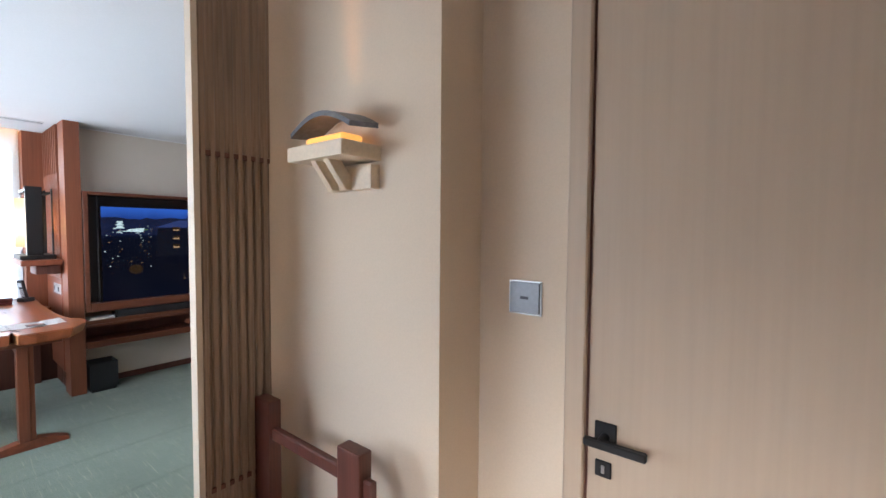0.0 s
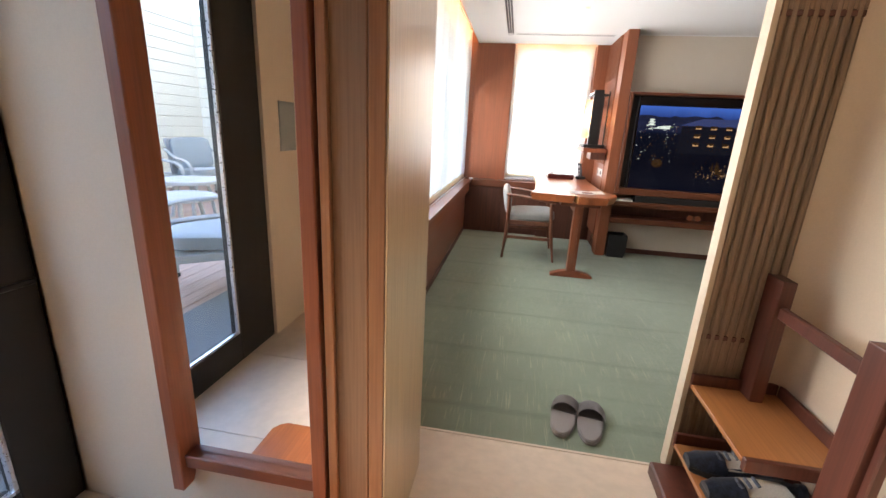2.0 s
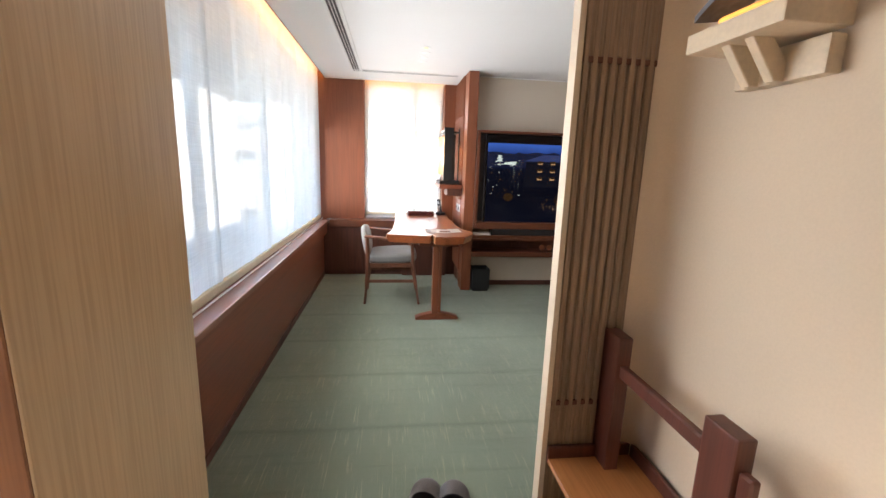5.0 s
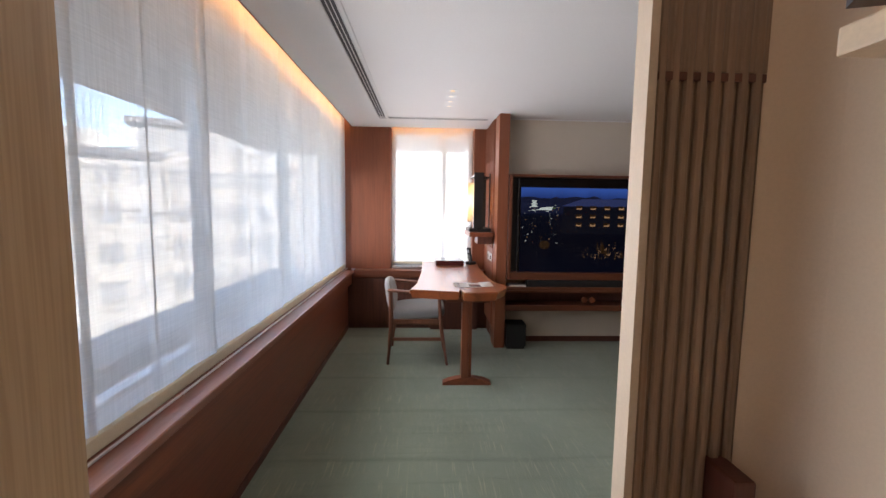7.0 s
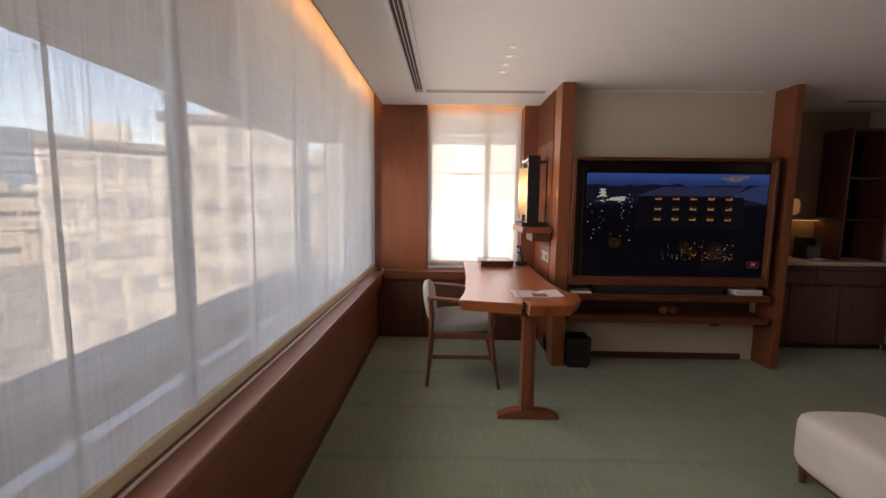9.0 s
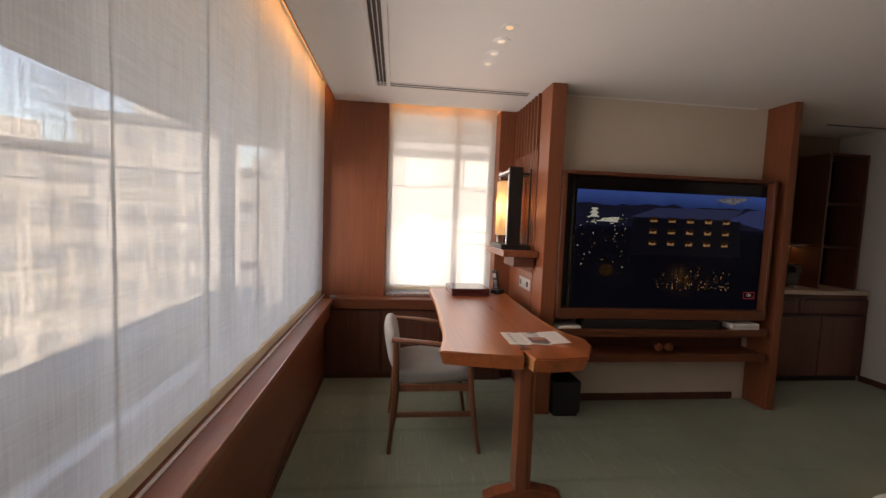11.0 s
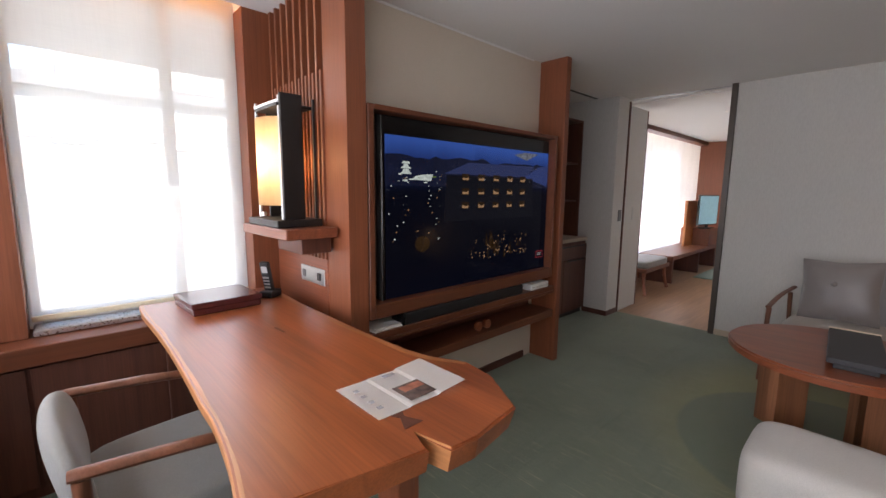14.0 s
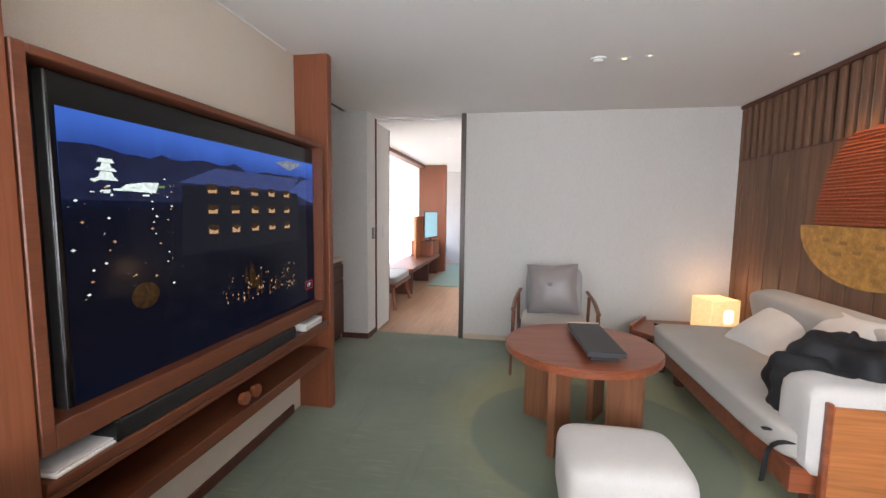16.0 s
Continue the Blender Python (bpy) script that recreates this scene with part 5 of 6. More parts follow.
def side_table(at, r, h):
    t = thing("side_table", at, "grey round outdoor side table", "table", 0, "terrace tables")
    part("tabletop", cyl(r, r, h - 0.04, h, 28, None, 0.008), GREY_WICKER, t)
    for k in range(3):
        a = radians(120 * k + 20)
        part("leg", sweep([(r * 0.75 * math.cos(a), r * 0.75 * math.sin(a), 0), (r * 0.55 * math.cos(a), r * 0.55 * math.sin(a), h - 0.03)], 0.022, 8), GREY_WICKER, t)


lounge_chair((1.02, -2.22, 0), 140)
lounge_chair((3.3, -5.2, 0), 15)
lounge_chair((4.35, -5.0, 0), 25)
side_table((2.21, -3.6, 0), 0.36, 0.44)
side_table((2.98, -4.1, 0), 0.38, 0.50)

# ---- seating: round table, tray, ottoman, armchair ----
rtb = thing("round_table", (-3.02, 2.74, 0), "round red-brown timber coffee table on four slab legs", "table")
part("tabletop", cyl(0.445, 0.445, 0.505, 0.55, 64, None, 0.010), TABLE_WOOD, rtb, "polished round top", True)
for a in (58, 148, 238, 328):
    part("leg", moved(prism([(0.17, -0.022), (0.36, -0.022), (0.36, 0.022), (0.17, 0.022)], 0, 0.505, 0.003), pose(0, 0, 0, 0, 0, a)), LEG_WOOD, rtb)
part("cross_rail", moved(box(-0.18, 0.18, -0.015, 0.015, 0.44, 0.503, 0.002), pose(0, 0, 0, 0, 0, 58)), LEG_WOOD, rtb)
tr = thing("document_tray", (-2.955, 2.74, 0.55), "charcoal tray box with stepped feet on the table", "tray", 3)
part("body", box(-0.100, 0.100, -0.31, 0.27, 0.028, 0.055, 0.004), plain("charcoal_leather", (0.040, 0.040, 0.044), 0.55, 0, 0.2, 200), tr)
for y in (-0.27, 0.22):
    part("foot", box(-0.075, 0.075, y - 0.012, y + 0.012, 0, 0.028, 0.003), BLACK_PLASTIC, tr)
part("edge_band", box(-0.101, 0.101, 0.262, 0.274, 0.040, 0.060, 0.002), BEIGE_METAL, tr)

ot = thing("ottoman", (-2.972, 1.965, 0), "cream upholstered square ottoman on short dark feet", "ottoman")
part("cushion", moved(pad(0.50, 0.42, 0.29, 6, 12, 0.06), pose(0, 0, 0.222)), OATMEAL, ot, "cream woven upholstery", True)
for x in (-0.2, 0.2):
    for y in (-0.15, 0.15):
        part("foot", moved(cyl(0.014, 0.020, 0, 0.075, 12), pose(x, y, 0)), DARK_WOOD, ot)
part("base_rail", box(-0.21, 0.21, -0.16, 0.16, 0.055, 0.085, 0.004), DARK_WOOD, ot)

ac = thing("armchair", (-3.07, 3.86, 0), "grey upholstered armchair with thin dark timber frame", "chair", 176)
# built facing +y, turned to look at the room
GREY_LINEN = fabric("pale_grey_linen", (0.36, 0.36, 0.37), 380, 0.15)
part("seat", moved(pad(0.54, 0.54, 0.13, 6, 8, 0.1), pose(0, 0.0, 0.37)), LINEN_SEAT, ac, "beige seat cushion", True)
part("backrest", moved(pad(0.50, 0.10, 0.46, 6, 8), pose(0, -0.27, 0.60, 12, 0, 0)), GREY_LINEN, ac, "grey backrest", True)
for sx in (-1, 1):
    part("front_leg", sweep([(sx * 0.335, 0.33, 0), (sx * 0.325, 0.29, 0.53)], [0.011, 0.016], 10), CHAIR_WOOD, ac, "", True)
    part("back_leg", sweep([(sx * 0.31, -0.34, 0), (sx * 0.315, -0.26, 0.56)], [0.011, 0.016], 10), CHAIR_WOOD, ac, "", True)
    part("arm", sweep(curve_pts([(sx * 0.30, -0.30, 0.60), (sx * 0.325, 0.0, 0.575), (sx * 0.33, 0.30, 0.535)], 6), 0.018, 8, None, 0.6), CHAIR_WOOD, ac, "", True)
    part("side_rail", box(sx * 0.30 - 0.012, sx * 0.30 + 0.012, -0.29, 0.29, 0.275, 0.31, 0.003), CHAIR_WOOD, ac)
part("front_rail", box(-0.31, 0.31, 0.27, 0.29, 0.27, 0.31, 0.003), CHAIR_WOOD, ac)
cu = thing("scatter_cushion", (-3.08, 3.93, 0.66), "silver-grey satin cushion leaning in the armchair", "cushion", 168)
part("cover", moved(pillow(0.44, 0.18, 3), pose(0, 0.015, -0.005, 12, 4, 0)), SILVER_CUSHION, cu, "", True)
part("flower_button", moved(cyl(0.018, 0.006, 0, 0.014, 10), pose(0.01, 0.098, 0.055, -78, 0, 0)), SILVER_CUSHION, cu)

# ---- daybed sofa, cushions, backpack ----
sf = thing("daybed_sofa", (-1.86, 2.85, 0), "cream daybed sofa on a low timber platform", "sofa")
part("platform", box(-0.43, 0.43, -0.80, 0.90, 0.19, 0.30, 0.006, 2), TABLE_WOOD, sf, "red-brown timber platform")
for x in (-0.28, 0.34):
    for y in (-0.70, 0.74):
        part("leg", box(x - 0.03, x + 0.03, y - 0.03, y + 0.03, 0, 0.19, 0.004), DARK_WOOD, sf)
part("mattress", moved(pad(0.90, 1.76, 0.15, 9, 14, 0.06), pose(-0.01, 0.08, 0.370)), LINEN_SEAT, sf, "beige mattress seat", True)
part("arm", moved(pad(0.83, 0.24, 0.40, 8, 8), pose(0.02, -0.72, 0.46)), OATMEAL, sf, "cream upholstered arm", True)
part("arm_panel", box(-0.33, 0.43, -0.852, -0.832, 0.20, 0.585, 0.004), ORANGE_WOOD, sf, "orange timber side panel")
part("arm_panel_edge", box(-0.35, -0.33, -0.856, -0.826, 0.19, 0.60, 0.004), TABLE_WOOD, sf)
part("back_bolster", moved(pad(0.18, 1.56, 0.38, 5, 10), pose(0.325, 0.14, 0.60, 0, -14, 0)), LINEN_SEAT, sf, "beige back bolster", True)
for (x, y, z, rz, ry, s) in ((-1.70, 3.28, 0.555, 98, 56, 1), (-1.68, 2.76, 0.60, 84, 34, 5)):
    c = thing("scatter_cushion", (x, y, z), "white cotton cushion leaning on the sofa back", "cushion", rz, "sofa cushions")
    part("cover", moved(pillow(0.46, 0.17, s), pose(0, 0, 0, ry, 0, 0)), WHITE_CUSHION, c, "", True)
bp = thing("backpack", (-1.89, 2.36, 0.385), "black nylon backpack slumped on the sofa", "backpack", 25)
part("body", moved(pad(0.48, 0.42, 0.40, 3.2, 20, 0.1, 0.26, 2), pose(0.02, 0, 0.165, 0, 8, 0)), BLACK_NYLON, bp, "", True)
part("front_pocket", moved(pad(0.28, 0.36, 0.30, 3.0, 16, 0.1, 0.28, 5), pose(-0.20, 0.01, 0.145)), BLACK_NYLON, bp, "", True)
part("top_handle", sweep(curve_pts([(-0.06, -0.02, 0.35), (0.0, 0.0, 0.41), (0.08, 0.02, 0.35)], 5), 0.010, 8), BLACK_NYLON, bp, "", True)
part("strap", sweep(curve_pts([(-0.16, -0.16, 0.20), (-0.28, -0.20, 0.10), (-0.38, -0.13, 0.012), (-0.50, -0.04, -0.03), (-0.52, -0.02, -0.20)], 6), 0.016, 8, None, 0.35), BLACK_NYLON, bp, "", True)
part("strap", sweep(curve_pts([(-0.18, 0.10, 0.16), (-0.30, 0.08, 0.05), (-0.40, 0.0, 0.012), (-0.48, 0.02, 0.010)], 6), 0.014, 8, None, 0.35), BLACK_NYLON, bp, "", True)
for k in range(3):
    part("zip", sweep(curve_pts([(-0.20 + 0.07 * k, -0.175, 0.12), (-0.20 + 0.07 * k, -0.185, 0.20), (-0.16 + 0.07 * k, -0.14, 0.28)], 4), 0.004, 6), BLACK_PLASTIC, bp)

ct = thing("corner_table", (-1.92, 4.06, 0), "low red-brown corner table beside the sofa", "table")
part("tabletop", prism([(-0.28, -0.255), (-0.47, 0.0), (-0.45, 0.06), (-0.24, 0.375), (0.49, 0.375), (0.49, -0.255)], 0.255, 0.30, 0.005), TABLE_WOOD, ct)
part("lip", prism([(-0.47, 0.0), (-0.452, -0.004), (-0.432, 0.055), (-0.222, 0.372), (-0.242, 0.376), (-0.452, 0.064)], 0.3005, 0.332, 0.003), TABLE_WOOD, ct)
for x, y in ((-0.26, -0.20), (0.42, -0.20), (0.42, 0.30), (-0.20, 0.30)):
    part("leg", box(x - 0.025, x + 0.025, y - 0.025, y + 0.025, 0, 0.255, 0.003), DARK_WOOD, ct)
cl = thing("cube_lamp", (-1.66, 4.17, 0.30), "glowing cream cube table lamp", "lamp", 14)
cs = bmesh.new()
box(-0.130, 0.130, -0.130, 0.130, 0.006, 0.290, 0.012, 3, cs)
for f in [f for f in cs.faces if f.normal.z > 0.9 and f.calc_area() > 0.01]:
    cs.faces.remove(f)
part("shade", cs, CUBE_PAPER, cl, "glowing cream shade", True)
part("bulb", moved(pad(0.10, 0.02, 0.13, 4, 4), pose(0.025, -0.124, 0.15)), CUBE_CORE, cl, "bright core", True)
part("maker_plate", box(0.015, 0.085, -0.1345, -0.1305, 0.012, 0.034, 0.001), BLACK_PLASTIC, cl)
lamp_point("cube_lamp_bulb", (-1.66, 4.17, 0.66), 0.10, (1.0, 0.66, 0.34), 0.10)
rm = thing("remote_control", (-2.05, 4.24, 0.30), "slim black remote control on the corner table", "remote control", 80)
part("body", box(-0.02, 0.02, -0.08, 0.08, 0, 0.016, 0.005, 2), BLACK_PLASTIC, rm)
part("keypad", box(-0.014, 0.014, -0.05, 0.06, 0.0155, 0.0175, 0.001), PRINT_GREY, rm)

# ---- board wall behind the sofa with its half-disc artwork ----
bw = thing("board_wall", (-1.405, 2.67, 0), "dark walnut board wall with an open slatted top band", "wall", kind="structure")
y = -1.77
k = 0
while y < 1.765:
    w = 0.105
    part("board", box(-0.020 - 0.006 * (k % 2), 0.0, y, min(1.772, y + w - 0.004), 0.0, 1.80, 0.002), WALNUT, bw)
    y += w
    k += 1
for i in range(38):
    y = -1.76 + i * 0.094
    part("slat", box(-0.028, 0.0, y, y + 0.052, 1.805, H - 0.035, 0.003), WALNUT, bw)
part("top_rail", box(-0.040, 0.0, -1.772, 1.772, H - 0.033, H - 0.001, 0.002), DARK_WOOD, bw)
part("mid_rail", box(-0.030, 0.0, -1.772, 1.772, 1.795, 1.806, 0.001), DARK_WOOD, bw)
part("pale_backing", box(0.0005, 0.004, -1.60, 0.55, 1.81, H - 0.04, 0), PALE_POST, bw)
ar = thing("disc_artwork", (-1.43, 2.95, 1.26), "two offset half discs, ribbed red above and gold below", "artwork")
GOLD = plain("gold_leaf", (0.55, 0.30, 0.08), 0.42, 0.55, 0.3, 25)
RED_ART = plain("vermilion_cords", (0.26, 0.058, 0.018), 0.6, 0, 0.3, 60)
half = [(0.56 * math.cos(a), -0.36 * math.sin(a)) for a in (math.pi * i / 40 for i in range(41))]
gb = prism(half, 0, 0.022, 0.003)
gb.transform(Matrix(((0, 0, -1, 0.0), (1, 0, 0, 0), (0, 1, 0, 0), (0, 0, 0, 1))))
part("gold_half", gb, GOLD, ar, "gold-leaf lower half disc")
for i in range(26):
    z = 0.015 + i * 0.0215
    w = 0.46 * math.sqrt(max(0.02, 1 - (z / 0.60) ** 2))
    sag = 0.006 * math.sin(i * 2.1)
    part("cord", sweep([(-0.012 - 0.010 * (i % 2), -w * 0.95, z + sag), (-0.02, -w * 0.3, z - sag), (-0.016, w * 0.4, z + sag * 0.5), (-0.012, w * 0.95, z)], 0.0098, 6), RED_ART, ar)
part("red_half", moved(prism([(0.46 * math.cos(a), 0.58 * math.sin(a)) for a in (math.pi * i / 30 for i in range(31))], 0, 0.006), Matrix(((0, 0, -1, 0.004), (1, 0, 0, 0), (0, 1, 0, 0), (0, 0, 0, 1)))), RED_ART, ar)
for i, (yy, zz) in enumerate(((0.16, -0.10), (0.05, -0.15), (-0.10, -0.11), (0.20, -0.17), (-0.2, -0.16), (0.30, -0.09))):
    part("ink_mark", box(-0.026, -0.0225, yy - 0.03, yy + 0.03, zz - 0.012, zz + 0.012, 0.001), plain("brown_ink", (0.34, 0.18, 0.05), 0.6), ar)

# ---- minibar alcove ----
mb = thing("minibar_cabinet", (-5.35, 3.515, 0), "dark red-brown minibar cabinet with stone counter", "cabinet")
part("body", box(-0.20, 0.20, -0.715, 0.70, 0.05, 0.80, 0.003), DARK_WOOD, mb)
part("plinth", box(-0.20, 0.18, -0.715, 0.70, 0, 0.05, 0), BLACK_PLASTIC, mb)
part("counter", box(-0.20, 0.215, -0.716, 0.71, 0.803, 0.84, 0.004), plaster("cream_stone_counter", (0.55, 0.46, 0.36), 0.35, 30, 0.15, 0.05), mb, "cream stone counter")
for y0, y1, z0, z1 in ((-0.71, -0.24, 0.06, 0.62), (-0.235, 0.235, 0.06, 0.62), (0.24, 0.695, 0.06, 0.62), (-0.71, -0.005, 0.63, 0.77), (0.0, 0.695, 0.63, 0.77)):
    d = part("door", box(0.2005, 0.218, y0, y1, z0, z1, 0.003), DARK_WOOD, mb)
    part("finger_pull", box(0.2185, 0.224, y0 + 0.05, y1 - 0.05, z1 - 0.02, z1 - 0.005, 0.002), BLACK_METAL, d)
sh = thing("alcove_shelf", (-5.55, 3.45, 1.22), "dark alcove shelf with a warm strip light below", "shelf")
part("board", box(0.0, 0.22, -0.64, 0.50, 0, 0.03, 0.003), RED_WOOD_Y_SHADED, sh)
part("strip", box(0.03, 0.05, -0.60, 0.48, -0.008, -0.001, 0.001), LED, sh)
lamp_area("alcove_strip_lamp", (-5.50, 3.38, 1.205), (-5.48, 3.38, 0.8), 1.05, 0.02, 0.04, WARM)
pl = thing("paper_lantern", (-5.44, 3.46, 1.25), "small glowing paper lantern on the alcove shelf", "lamp")
part("shade", moved(pad(0.12, 0.12, 0.17, 3, 6), pose(0, 0, 0.10)), glow("alcove_lantern_paper", (0.8, 0.42, 0.15), 0.03), pl, "", True)
part("cap", cyl(0.03, 0.02, 0.185, 0.225, 12), BLACK_METAL, pl)
TUMBLER = glass_mat("tumbler_glass")
for i, yy in enumerate((3.02, 3.12, 3.22, 3.34)):
    g = thing("tumbler", (-5.36 - 0.03 * (i % 2), yy, 0.84), "clear drinking glass on the minibar counter", "glass", 0, "minibar glasses")
    part("bowl", cyl(0.028, 0.034, 0, 0.10, 16), TUMBLER, g)
    part("base", cyl(0.027, 0.028, 0.0005, 0.008, 16), STEEL, g)
kt = thing("coffee_machine", (-5.38, 3.60, 0.841), "black coffee machine on the minibar counter", "coffee machine")
part("body", box(-0.08, 0.08, -0.07, 0.07, 0, 0.22, 0.015, 3), BLACK_PLASTIC, kt)
part("tray", box(0.08, 0.14, -0.05, 0.05, 0, 0.02, 0.004), STEEL, kt)
part("spout", box(0.08, 0.13, -0.03, 0.03, 0.14, 0.20, 0.008, 2), BLACK_METAL, kt)
sm = thing("display_cupboard", (-5.39, 4.0, 0.84), "tall dark open-fronted cupboard standing on the minibar counter", "cupboard")
for y in (-0.205, 0.180):
    part("side", box(-0.155, 0.150, y, y + 0.022, 0.001, 1.24, 0.003), DARK_WOOD, sm)
part("top", box(-0.155, 0.150, -0.182, 0.179, 1.215, 1.24, 0.003), DARK_WOOD, sm)
part("back", box(-0.155, -0.140, -0.182, 0.179, 0.001, 1.214, 0.001), GLOSS_BLACK, sm)
for z in (0.38, 0.78):
    part("shelf", box(-0.139, 0.120, -0.182, 0.179, z, z + 0.018, 0.002), DARK_WOOD, sm)

# ---- sliding door leaf, switches by the doorway ----
slf = thing("sliding_door", (-4.90, 4.74, 0), "pale papered sliding door leaf, pushed open", "door", kind="structure")
part("leaf", box(-0.02, 0.02, -0.235, 0.235, 0.0, H - 0.05, 0.003), PALE_WALL, slf)
part("edge", box(-0.023, 0.024, 0.235, 0.252, 0.0, H - 0.05, 0.002), DARK_WOOD, slf)
part("edge", box(-0.023, 0.030, -0.262, -0.236, 0.0, H - 0.02, 0.002), DARK_WOOD, slf)
part("pull", box(0.0195, 0.024, -0.02, 0.02, 1.02, 1.16, 0.003), STEEL, slf)
dsw = thing("light_switch", (-4.88, 4.40, 1.02), "grey switch plate on the doorway wall", "switch")
part("plate", box(0, 0.008, -0.035, 0.035, 0, 0.12, 0.002), DARK_STEEL, dsw)

# ---- bedroom beyond the doorway ----
be = thing("bench", (-5.15, 5.85, 0), "upholstered bench on curved pale timber legs", "bench")
part("frame", box(-0.22, 0.22, -0.42, 0.42, 0.30, 0.35, 0.005), RED_WOOD_Y_SHADED, be)
part("cushion", moved(pad(0.44, 0.82, 0.10, 7, 8), pose(0, 0, 0.395)), GREY_SEAT, be, "grey-beige seat pad", True)
for y in (-0.36, 0.36):
    for x in (-0.17, 0.17):
        part("leg", sweep(curve_pts([(x, y, 0.31), (x * 1.05, y * 1.02, 0.17), (x * 1.25, y * 1.1, 0.0)], 5), 0.022, 8), RED_WOOD, be, "", True)
ldk = thing("low_desk", (-5.15, 7.45, 0), "long low red-brown desk below the bedroom window", "desk")
part("top", box(-0.28, 0.22, -1.05, 1.40, 0.36, 0.42, 0.005), RED_WOOD_Y_SHADED, ldk)
for y in (-0.9, 0.35, 1.3):
    part("support", box(-0.25, 0.18, y - 0.03, y + 0.03, 0, 0.36, 0.003), DARK_WOOD, ldk)
part("back_screen", box(-0.10, -0.06, 0.35, 1.0, 0.42, 1.20, 0.004), ORANGE_WOOD, ldk)
part("drawer_box", box(-0.25, 0.20, 0.75, 1.38, 0.42, 0.72, 0.004), RED_WOOD, ldk)
btv = thing("television", (-5.02, 8.25, 0.72), "small television on the low bedroom desk", "television", -12)
part("stand", box(-0.06, 0.06, -0.15, 0.15, 0, 0.02, 0.004), BLACK_METAL, btv)
part("panel", box(-0.015, 0.015, -0.32, 0.32, 0.06, 0.58, 0.004), GLOSS_BLACK, btv)
part("screen", box(0.0152, 0.017, -0.30, 0.30, 0.08, 0.56, 0), glow("pale_blue_screen", (0.35, 0.62, 0.72), 0.03), btv)
part("neck", box(-0.012, 0.012, -0.03, 0.03, 0.02, 0.07, 0.002), BLACK_METAL, btv)
rg = thing("rug", (-4.15, 8.6, 0), "pale teal bedroom rug", "rug")
part("pile", box(-0.75, 1.2, -1.3, 1.8, -0.0005, 0.012, 0.004), fabric("teal_rug", (0.22, 0.36, 0.32), 260, 0.2), rg)
bc = thing("sheer_curtain", (-5.42, 7.0, 0.37), "cream sheer curtain over the bedroom window", "curtain")
b = bmesh.new()
bmesh.ops.create_grid(b, x_segments=60, y_segments=4, size=1.0)
for v in b.verts:
    v.co = (0.012 * math.sin(v.co.x * 60), v.co.x * 2.0, (v.co.y + 1) / 2 * 1.83)
part("curtain_cloth", b, BED_SHEER, bc, "", True)
part("hem", box(-0.012, 0.012, -2.0, 2.0, 0.0, 0.03, 0.004), HEM, bc)

# ---- ceiling fittings ----
vt = thing("linear_vent", (-4.93, -0.25, H), "slim slot air vent framed in white on the ceiling", "vent")
for x0, x1, y0, y1 in ((-0.02, 3.30, -0.012, 0.010), (-0.02, 3.30, 0.080, 0.102)):
    part("frame", box(x0, x1, y0, y1, -0.006, 0.0, 0.002), WHITE_PLASTIC, vt)
for y0 in (0.012, 0.034, 0.056):
    part("slot", box(0.0, 3.30, y0, y0 + 0.018, -0.0025, -0.0005, 0), BLACK_PLASTIC, vt)
    part("slat", box(0.0, 3.30, y0 + 0.017, y0 + 0.022, -0.005, 0.0, 0.001), WHITE_PLASTIC, vt)
v2 = thing("curtain_slot", (-4.91, 0.30, H), "narrow white ceiling slot beside the end window", "vent")
for x0 in (-0.040, 0.0, 0.040):
    part("frame", box(x0, x0 + 0.012, -0.54, 0.56, -0.005, 0, 0.001), WHITE_PLASTIC, v2)
for x0 in (-0.027, 0.013):
    part("slot", box(x0, x0 + 0.026, -0.54, 0.56, -0.0025, -0.0005, 0), BLACK_PLASTIC, v2)


DISC_LIT = glow("downlight_core", (1.0, 0.75, 0.42), 0.10)
# soft added glow, also on the cores of the sprinkler and bedroom fittings
DISC_SOFT = glow("soft_disc_core_glow", (1.0, 0.92, 0.80), 0.09)


def ceiling_disc(name, at, r, label, category, group="", lit=False):
    d = thing(name, at, label, category, 0, group)
    part("rim", cyl(r * 0.97, r, -0.0025, 0, 24), WHITE_PLASTIC, d)
    part("core", cyl(r * 0.45, r * 0.45, -0.0035, -0.0026, 20), DISC_LIT if lit else DISC_SOFT, d)
    return d


ceiling_disc("downlight", (-3.89, 0.437, H), 0.042, "lit recessed downlight above the desk", "downlight", "downlights", True)
for x in (-4.05, -4.215, -4.375):
    ceiling_disc("ceiling_fitting", (x, 0.437, H), 0.046, "small frosted round ceiling light", "ceiling light", "row of ceiling lights")
for x in (-4.30, -4.14):
    ceiling_disc("ceiling_fitting", (x, 5.75, H - 0.02), 0.04, "small white round ceiling fitting", "ceiling fitting", "bedroom ceiling fittings")
dtk = thing("door_track", (-4.40, 4.52, H), "pale metal sliding door track on the ceiling", "door track", kind="structure")
part("rail", box(-0.47, 0.43, -0.012, 0.012, -0.008, 0.0, 0.002), ALU, dtk)
sd = thing("smoke_detector", (-2.94, 3.05, H), "white round smoke detector on the ceiling", "smoke detector")
part("base", cyl(0.046, 0.048, -0.010, 0, 28, None, 0.002), WHITE_PLASTIC, sd)
part("dome", cyl(0.026, 0.034, -0.026, -0.010, 24, None, 0.004), WHITE_PLASTIC, sd)
ceiling_disc("downlight", (-2.78, 3.07, H), 0.038, "lit recessed downlight in the ceiling", "downlight", "downlights", True)
ceiling_disc("downlight", (-1.79, 3.12, H), 0.038, "lit recessed downlight in the ceiling", "downlight", "downlights", True)
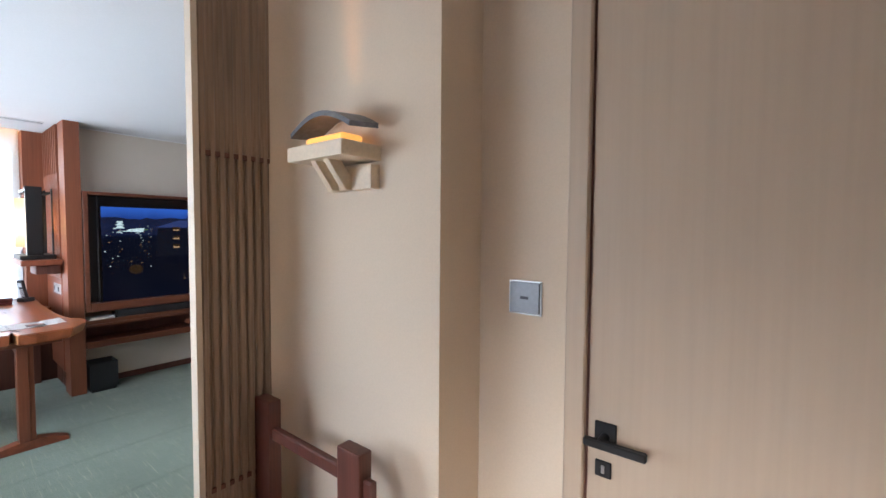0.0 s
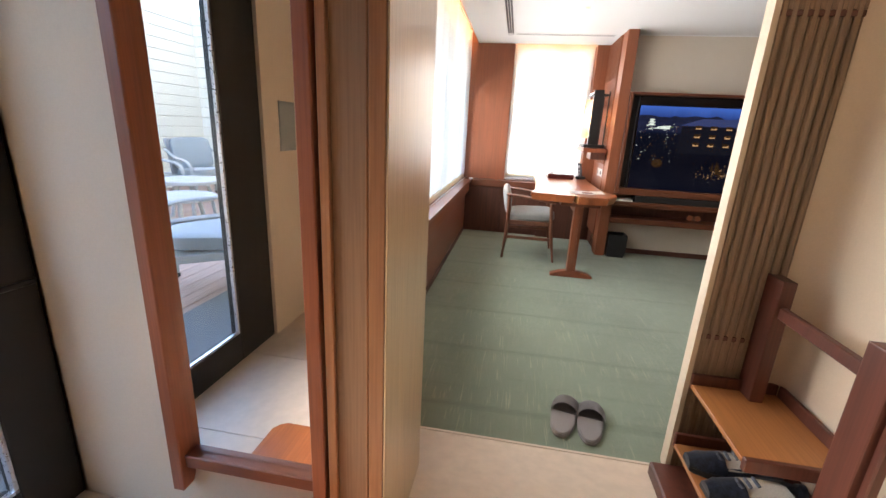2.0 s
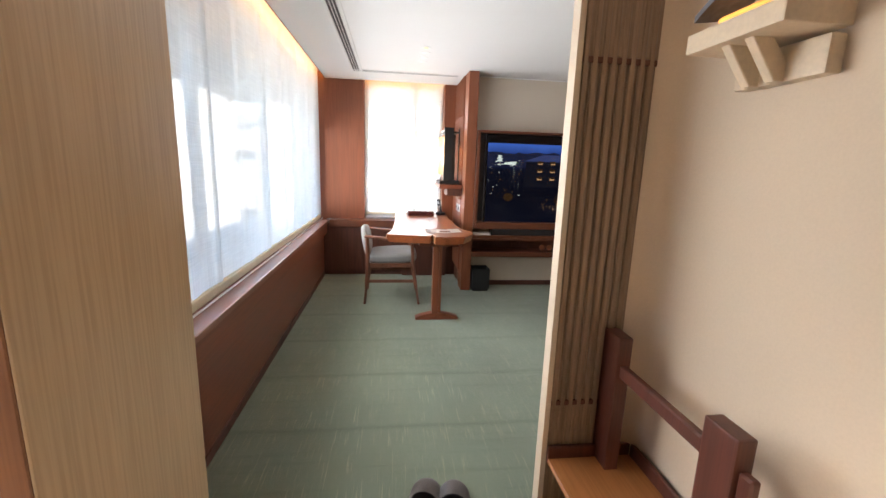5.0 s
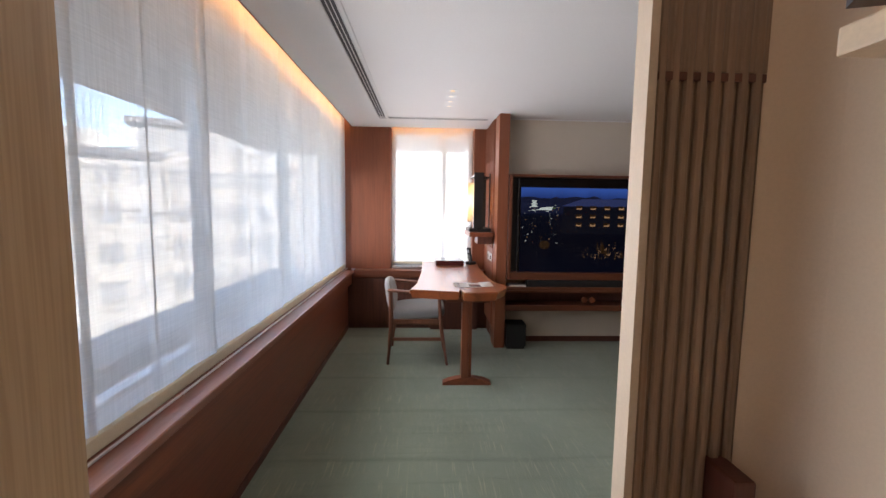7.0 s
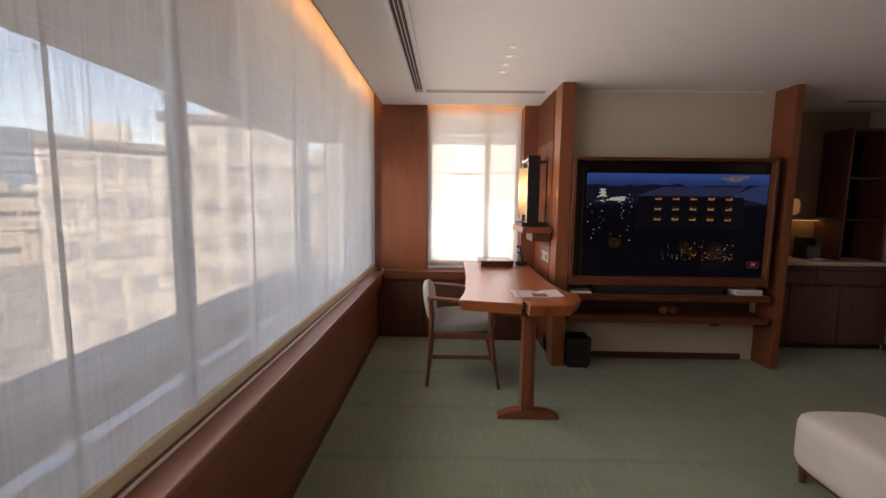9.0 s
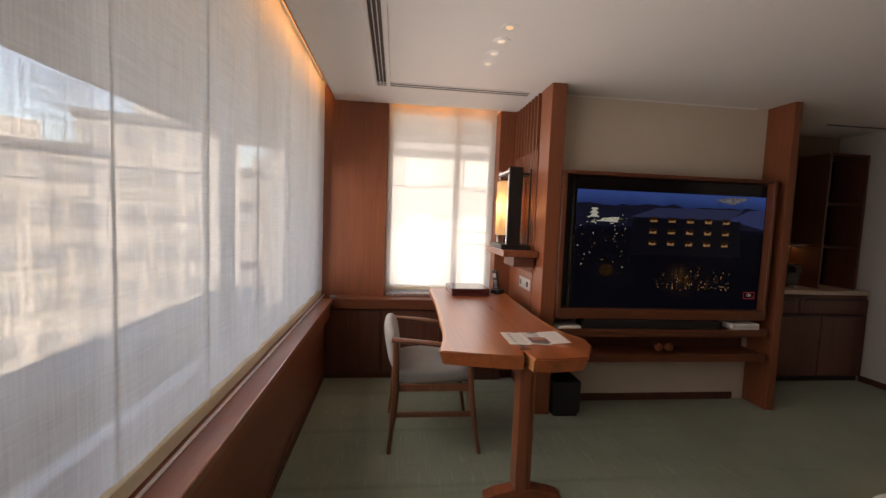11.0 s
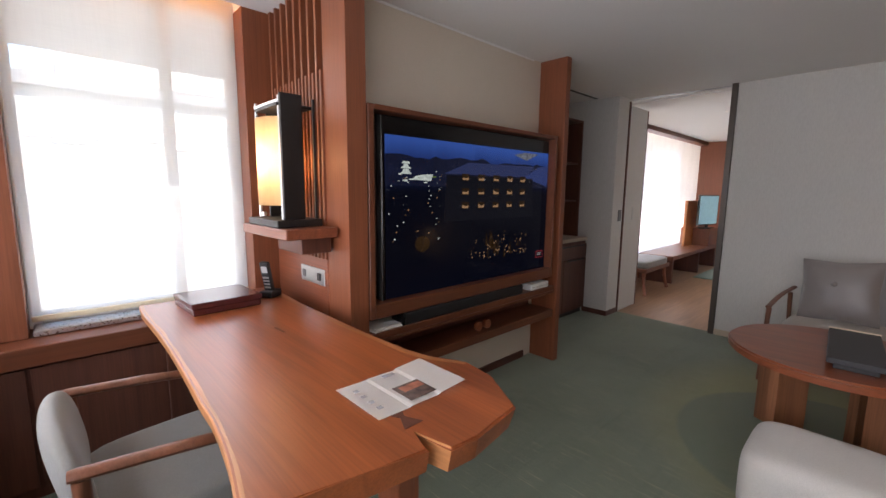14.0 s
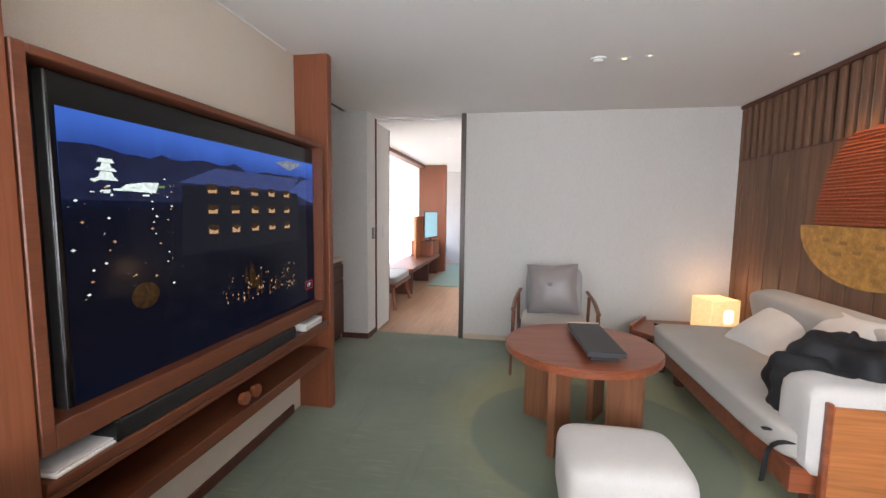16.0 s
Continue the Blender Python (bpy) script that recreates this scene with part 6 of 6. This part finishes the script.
ceiling_disc("sprinkler", (-2.64, 3.04, H), 0.028, "small metal sprinkler head with an added glowing core", "sprinkler")


def spot(name, at, target, watts, angle, colour):
    d = bpy.data.lights.new(name, "SPOT")
    d.energy, d.spot_size, d.spot_blend, d.color, d.shadow_soft_size = watts, radians(angle), 0.6, colour, 0.03
    o = new(name, d)
    o.matrix_world = look(at, target)


SPOT_C = (1.0, 0.80, 0.60)
spot("sconce_uplight", (-1.055, 0.945, 1.785), (-1.055, 0.966, 2.3), 0.75, 24, (1.0, 0.50, 0.15))
spot("downlight_lamp", (-2.78, 3.07, H - 0.02), (-2.78, 3.07, 0), 0.85, 105, SPOT_C)
spot("artwork_lamp", (-1.79, 3.12, H - 0.02), (-1.45, 3.0, 1.3), 1.6, 60, (1.0, 0.55, 0.25))
spot("desk_downlight_lamp", (-3.89, 0.437, H - 0.02), (-3.89, 0.437, 0), 0.6, 100, SPOT_C)
ceiling_disc("downlight", (-5.20, 3.10, H), 0.036, "lit recessed downlight in the alcove ceiling", "downlight", "downlights", True)
# unseen spot added under the ceiling to fill the entrance
spot("entry_fill_light", (-0.98, 0.22, H - 0.01), (-0.90, 0.30, 0), 0.22, 150, SPOT_C)
av = thing("alcove_vent", (-5.10, 3.85, H), "narrow white vent grille in the alcove ceiling", "vent")
part("frame", box(-0.03, 0.03, -0.30, 0.36, -0.006, 0, 0.002), WHITE_PLASTIC, av)
part("slot", box(-0.016, 0.016, -0.28, 0.34, -0.008, -0.0061, 0), BLACK_PLASTIC, av)

# ---- outside: eave, balcony edge, ground, town ----
CONCRETE = plaster("pale_concrete", (0.42, 0.42, 0.41), 0.9, 12, 0.15, 0.2)
structure("eave", box(-9.0, -1.0, -2.75, -1.005, 2.40, 2.62, 0), plaster("eave_soffit", (0.40, 0.40, 0.40), 0.9, 30, 0.08, 0.1))
structure("balcony_slab", box(-8.0, -1.0, -2.45, -1.005, -0.2, 0.0, 0), CONCRETE)
structure("balcony_upstand", box(-8.0, -1.0, -2.45, -1.90, 0.0, 0.30, 0.01), plaster("parapet_render", (0.58, 0.58, 0.58), 0.9, 12, 0.08, 0.1))
structure("balcony_screen", box(-2.85, -0.96, -2.62, -2.46, -0.2, 2.40, 0.01), plaster("balcony_render", (0.62, 0.62, 0.61), 0.9, 12, 0.1, 0.1))
structure("eave_west", box(-7.2, -5.76, -1.0, 11.5, 2.30, 2.50, 0), plaster("eave_soffit_west", (0.45, 0.45, 0.46), 0.9, 30, 0.08, 0.1))
# unseen mass over the rooms, added to keep the sun off the window side
structure("upper_storeys", box(-7.0, 14.0, -1.35, 14.0, H + 0.45, 15.0, 0), CONCRETE)
structure("ground", box(-900, 900, -900, 900, -10.5, -10.0, 0), plaster("town_ground", (0.28, 0.275, 0.26), 0.95, 0.4, 0.3, 0.1))
WALL_W = plaster("pale_render", (0.52, 0.50, 0.46), 0.85, 2.0, 0.12, 0.1)
WALL_B = plaster("bright_render", (0.42, 0.415, 0.40), 0.85, 2.0, 0.08, 0.1)
WALL_T = plaster("tan_render", (0.40, 0.36, 0.31), 0.85, 2.0, 0.12, 0.1)
ROOF_G = plain("grey_roof", (0.17, 0.17, 0.18), 0.7)
PANE_D = plain("dark_far_pane", (0.34, 0.345, 0.35), 0.3)
PANE_L = plain("curtained_far_pane", (0.55, 0.54, 0.51), 0.4)


def building(at, w, d, floors, bays, mat, rz, label, pane=PANE_D, balconies=True):
    hgt = floors * 3.0
    h = thing("apartment_building", (at[0], at[1], -10.0), label, "building", rz, "town buildings")
    part("wall", box(-w / 2, w / 2, -d / 2, d / 2, 0, hgt, 0), mat, h)
    part("roof", box(-w / 2 - 0.3, w / 2 + 0.3, -d / 2 - 0.3, d / 2 + 0.3, hgt, hgt + 0.5, 0), ROOF_G, h)
    part("roof_plant", box(-w * 0.2, w * 0.12, -d * 0.2, d * 0.2, hgt + 0.5, hgt + 2.2, 0), mat, h)
    wm = to_mesh(box(-0.75, 0.75, -0.06, 0.02, 0, 1.5, 0), pane, False, "far_pane")
    bm_ = to_mesh(box(-1.2, 1.2, -0.9, -0.02, -0.15, 0.75, 0), mat, False, "far_balcony")
    for f in range(floors):
        for c in range(bays):
            x = -w / 2 + (c + 0.5) * w / bays
            o = new("window", wm)
            o.parent, o.location = h, (x, -d / 2, f * 3.0 + 1.0)
            if balconies and (c + f) % 3 != 1:
                q = new("balcony", bm_)
                q.parent, q.location = h, (x, -d / 2, f * 3.0 + 0.4)
    return h


building((-36, -27.5), 9, 10, 5, 4, WALL_W, 130, "white stepped apartment block in sunlight", PANE_D, False)
building((-43, -21), 11, 10, 6, 5, WALL_W, 116, "taller white apartment block in sunlight", PANE_D, False)
building((-70, -78), 30, 12, 4, 9, WALL_T, 132, "low tan block far off in the town")
building((-96, -86), 40, 12, 4, 12, WALL_W, 132, "long pale block far off in the town")
building((-14, -44), 16, 10, 4, 5, WALL_W, 170, "pale apartment block farther off")
building((-52, -13), 16, 10, 5, 5, WALL_T, 104, "tan apartment block with dark windows")
building((-30, 6), 26, 10, 5, 8, WALL_B, 90, "long white apartment block in sunlight", PANE_L, False)
building((-34, 34), 24, 10, 4, 7, WALL_W, 80, "white apartment block beyond the bedroom")
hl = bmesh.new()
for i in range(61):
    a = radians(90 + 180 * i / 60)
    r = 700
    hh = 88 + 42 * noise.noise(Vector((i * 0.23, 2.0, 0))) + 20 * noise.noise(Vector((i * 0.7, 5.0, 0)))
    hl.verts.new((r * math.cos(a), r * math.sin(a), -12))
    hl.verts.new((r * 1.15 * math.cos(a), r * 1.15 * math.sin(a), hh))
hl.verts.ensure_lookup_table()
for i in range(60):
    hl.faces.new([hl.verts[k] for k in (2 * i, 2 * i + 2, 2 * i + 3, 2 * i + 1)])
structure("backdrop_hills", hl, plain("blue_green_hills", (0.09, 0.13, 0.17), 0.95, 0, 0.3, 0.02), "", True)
for z in (2.9, 1.6):
    cb2 = thing("overhead_cable", (-14, 0, z - 10 + 9.5), "black cable strung across the street", "cable", 0, "street cables")
    part("cable", sweep(curve_pts([(0, -14, 0.3), (0, -5, -0.1), (0, 3, -0.1), (0, 14, 0.4)], 5), 0.014, 6), BLACK_PLASTIC, cb2)

# ---- stone floor tiles of the entrance ----
ti = to_mesh(box(0.001, 0.599, 0.001, 1.199, -0.012, 0.0, 0.0012), STONE, False, "stone_tile")
for i in range(6):
    for j in range(3):
        o = new("stone_tile", ti)
        o.parent = entry_floor
        o.location = (-1.65 + 0.6 * i + (0.235 if i == 0 else 0), -1.78 + 1.2 * j, 0)
        if i == 0:
            o.scale = (0.36 / 0.6, 1, 1)
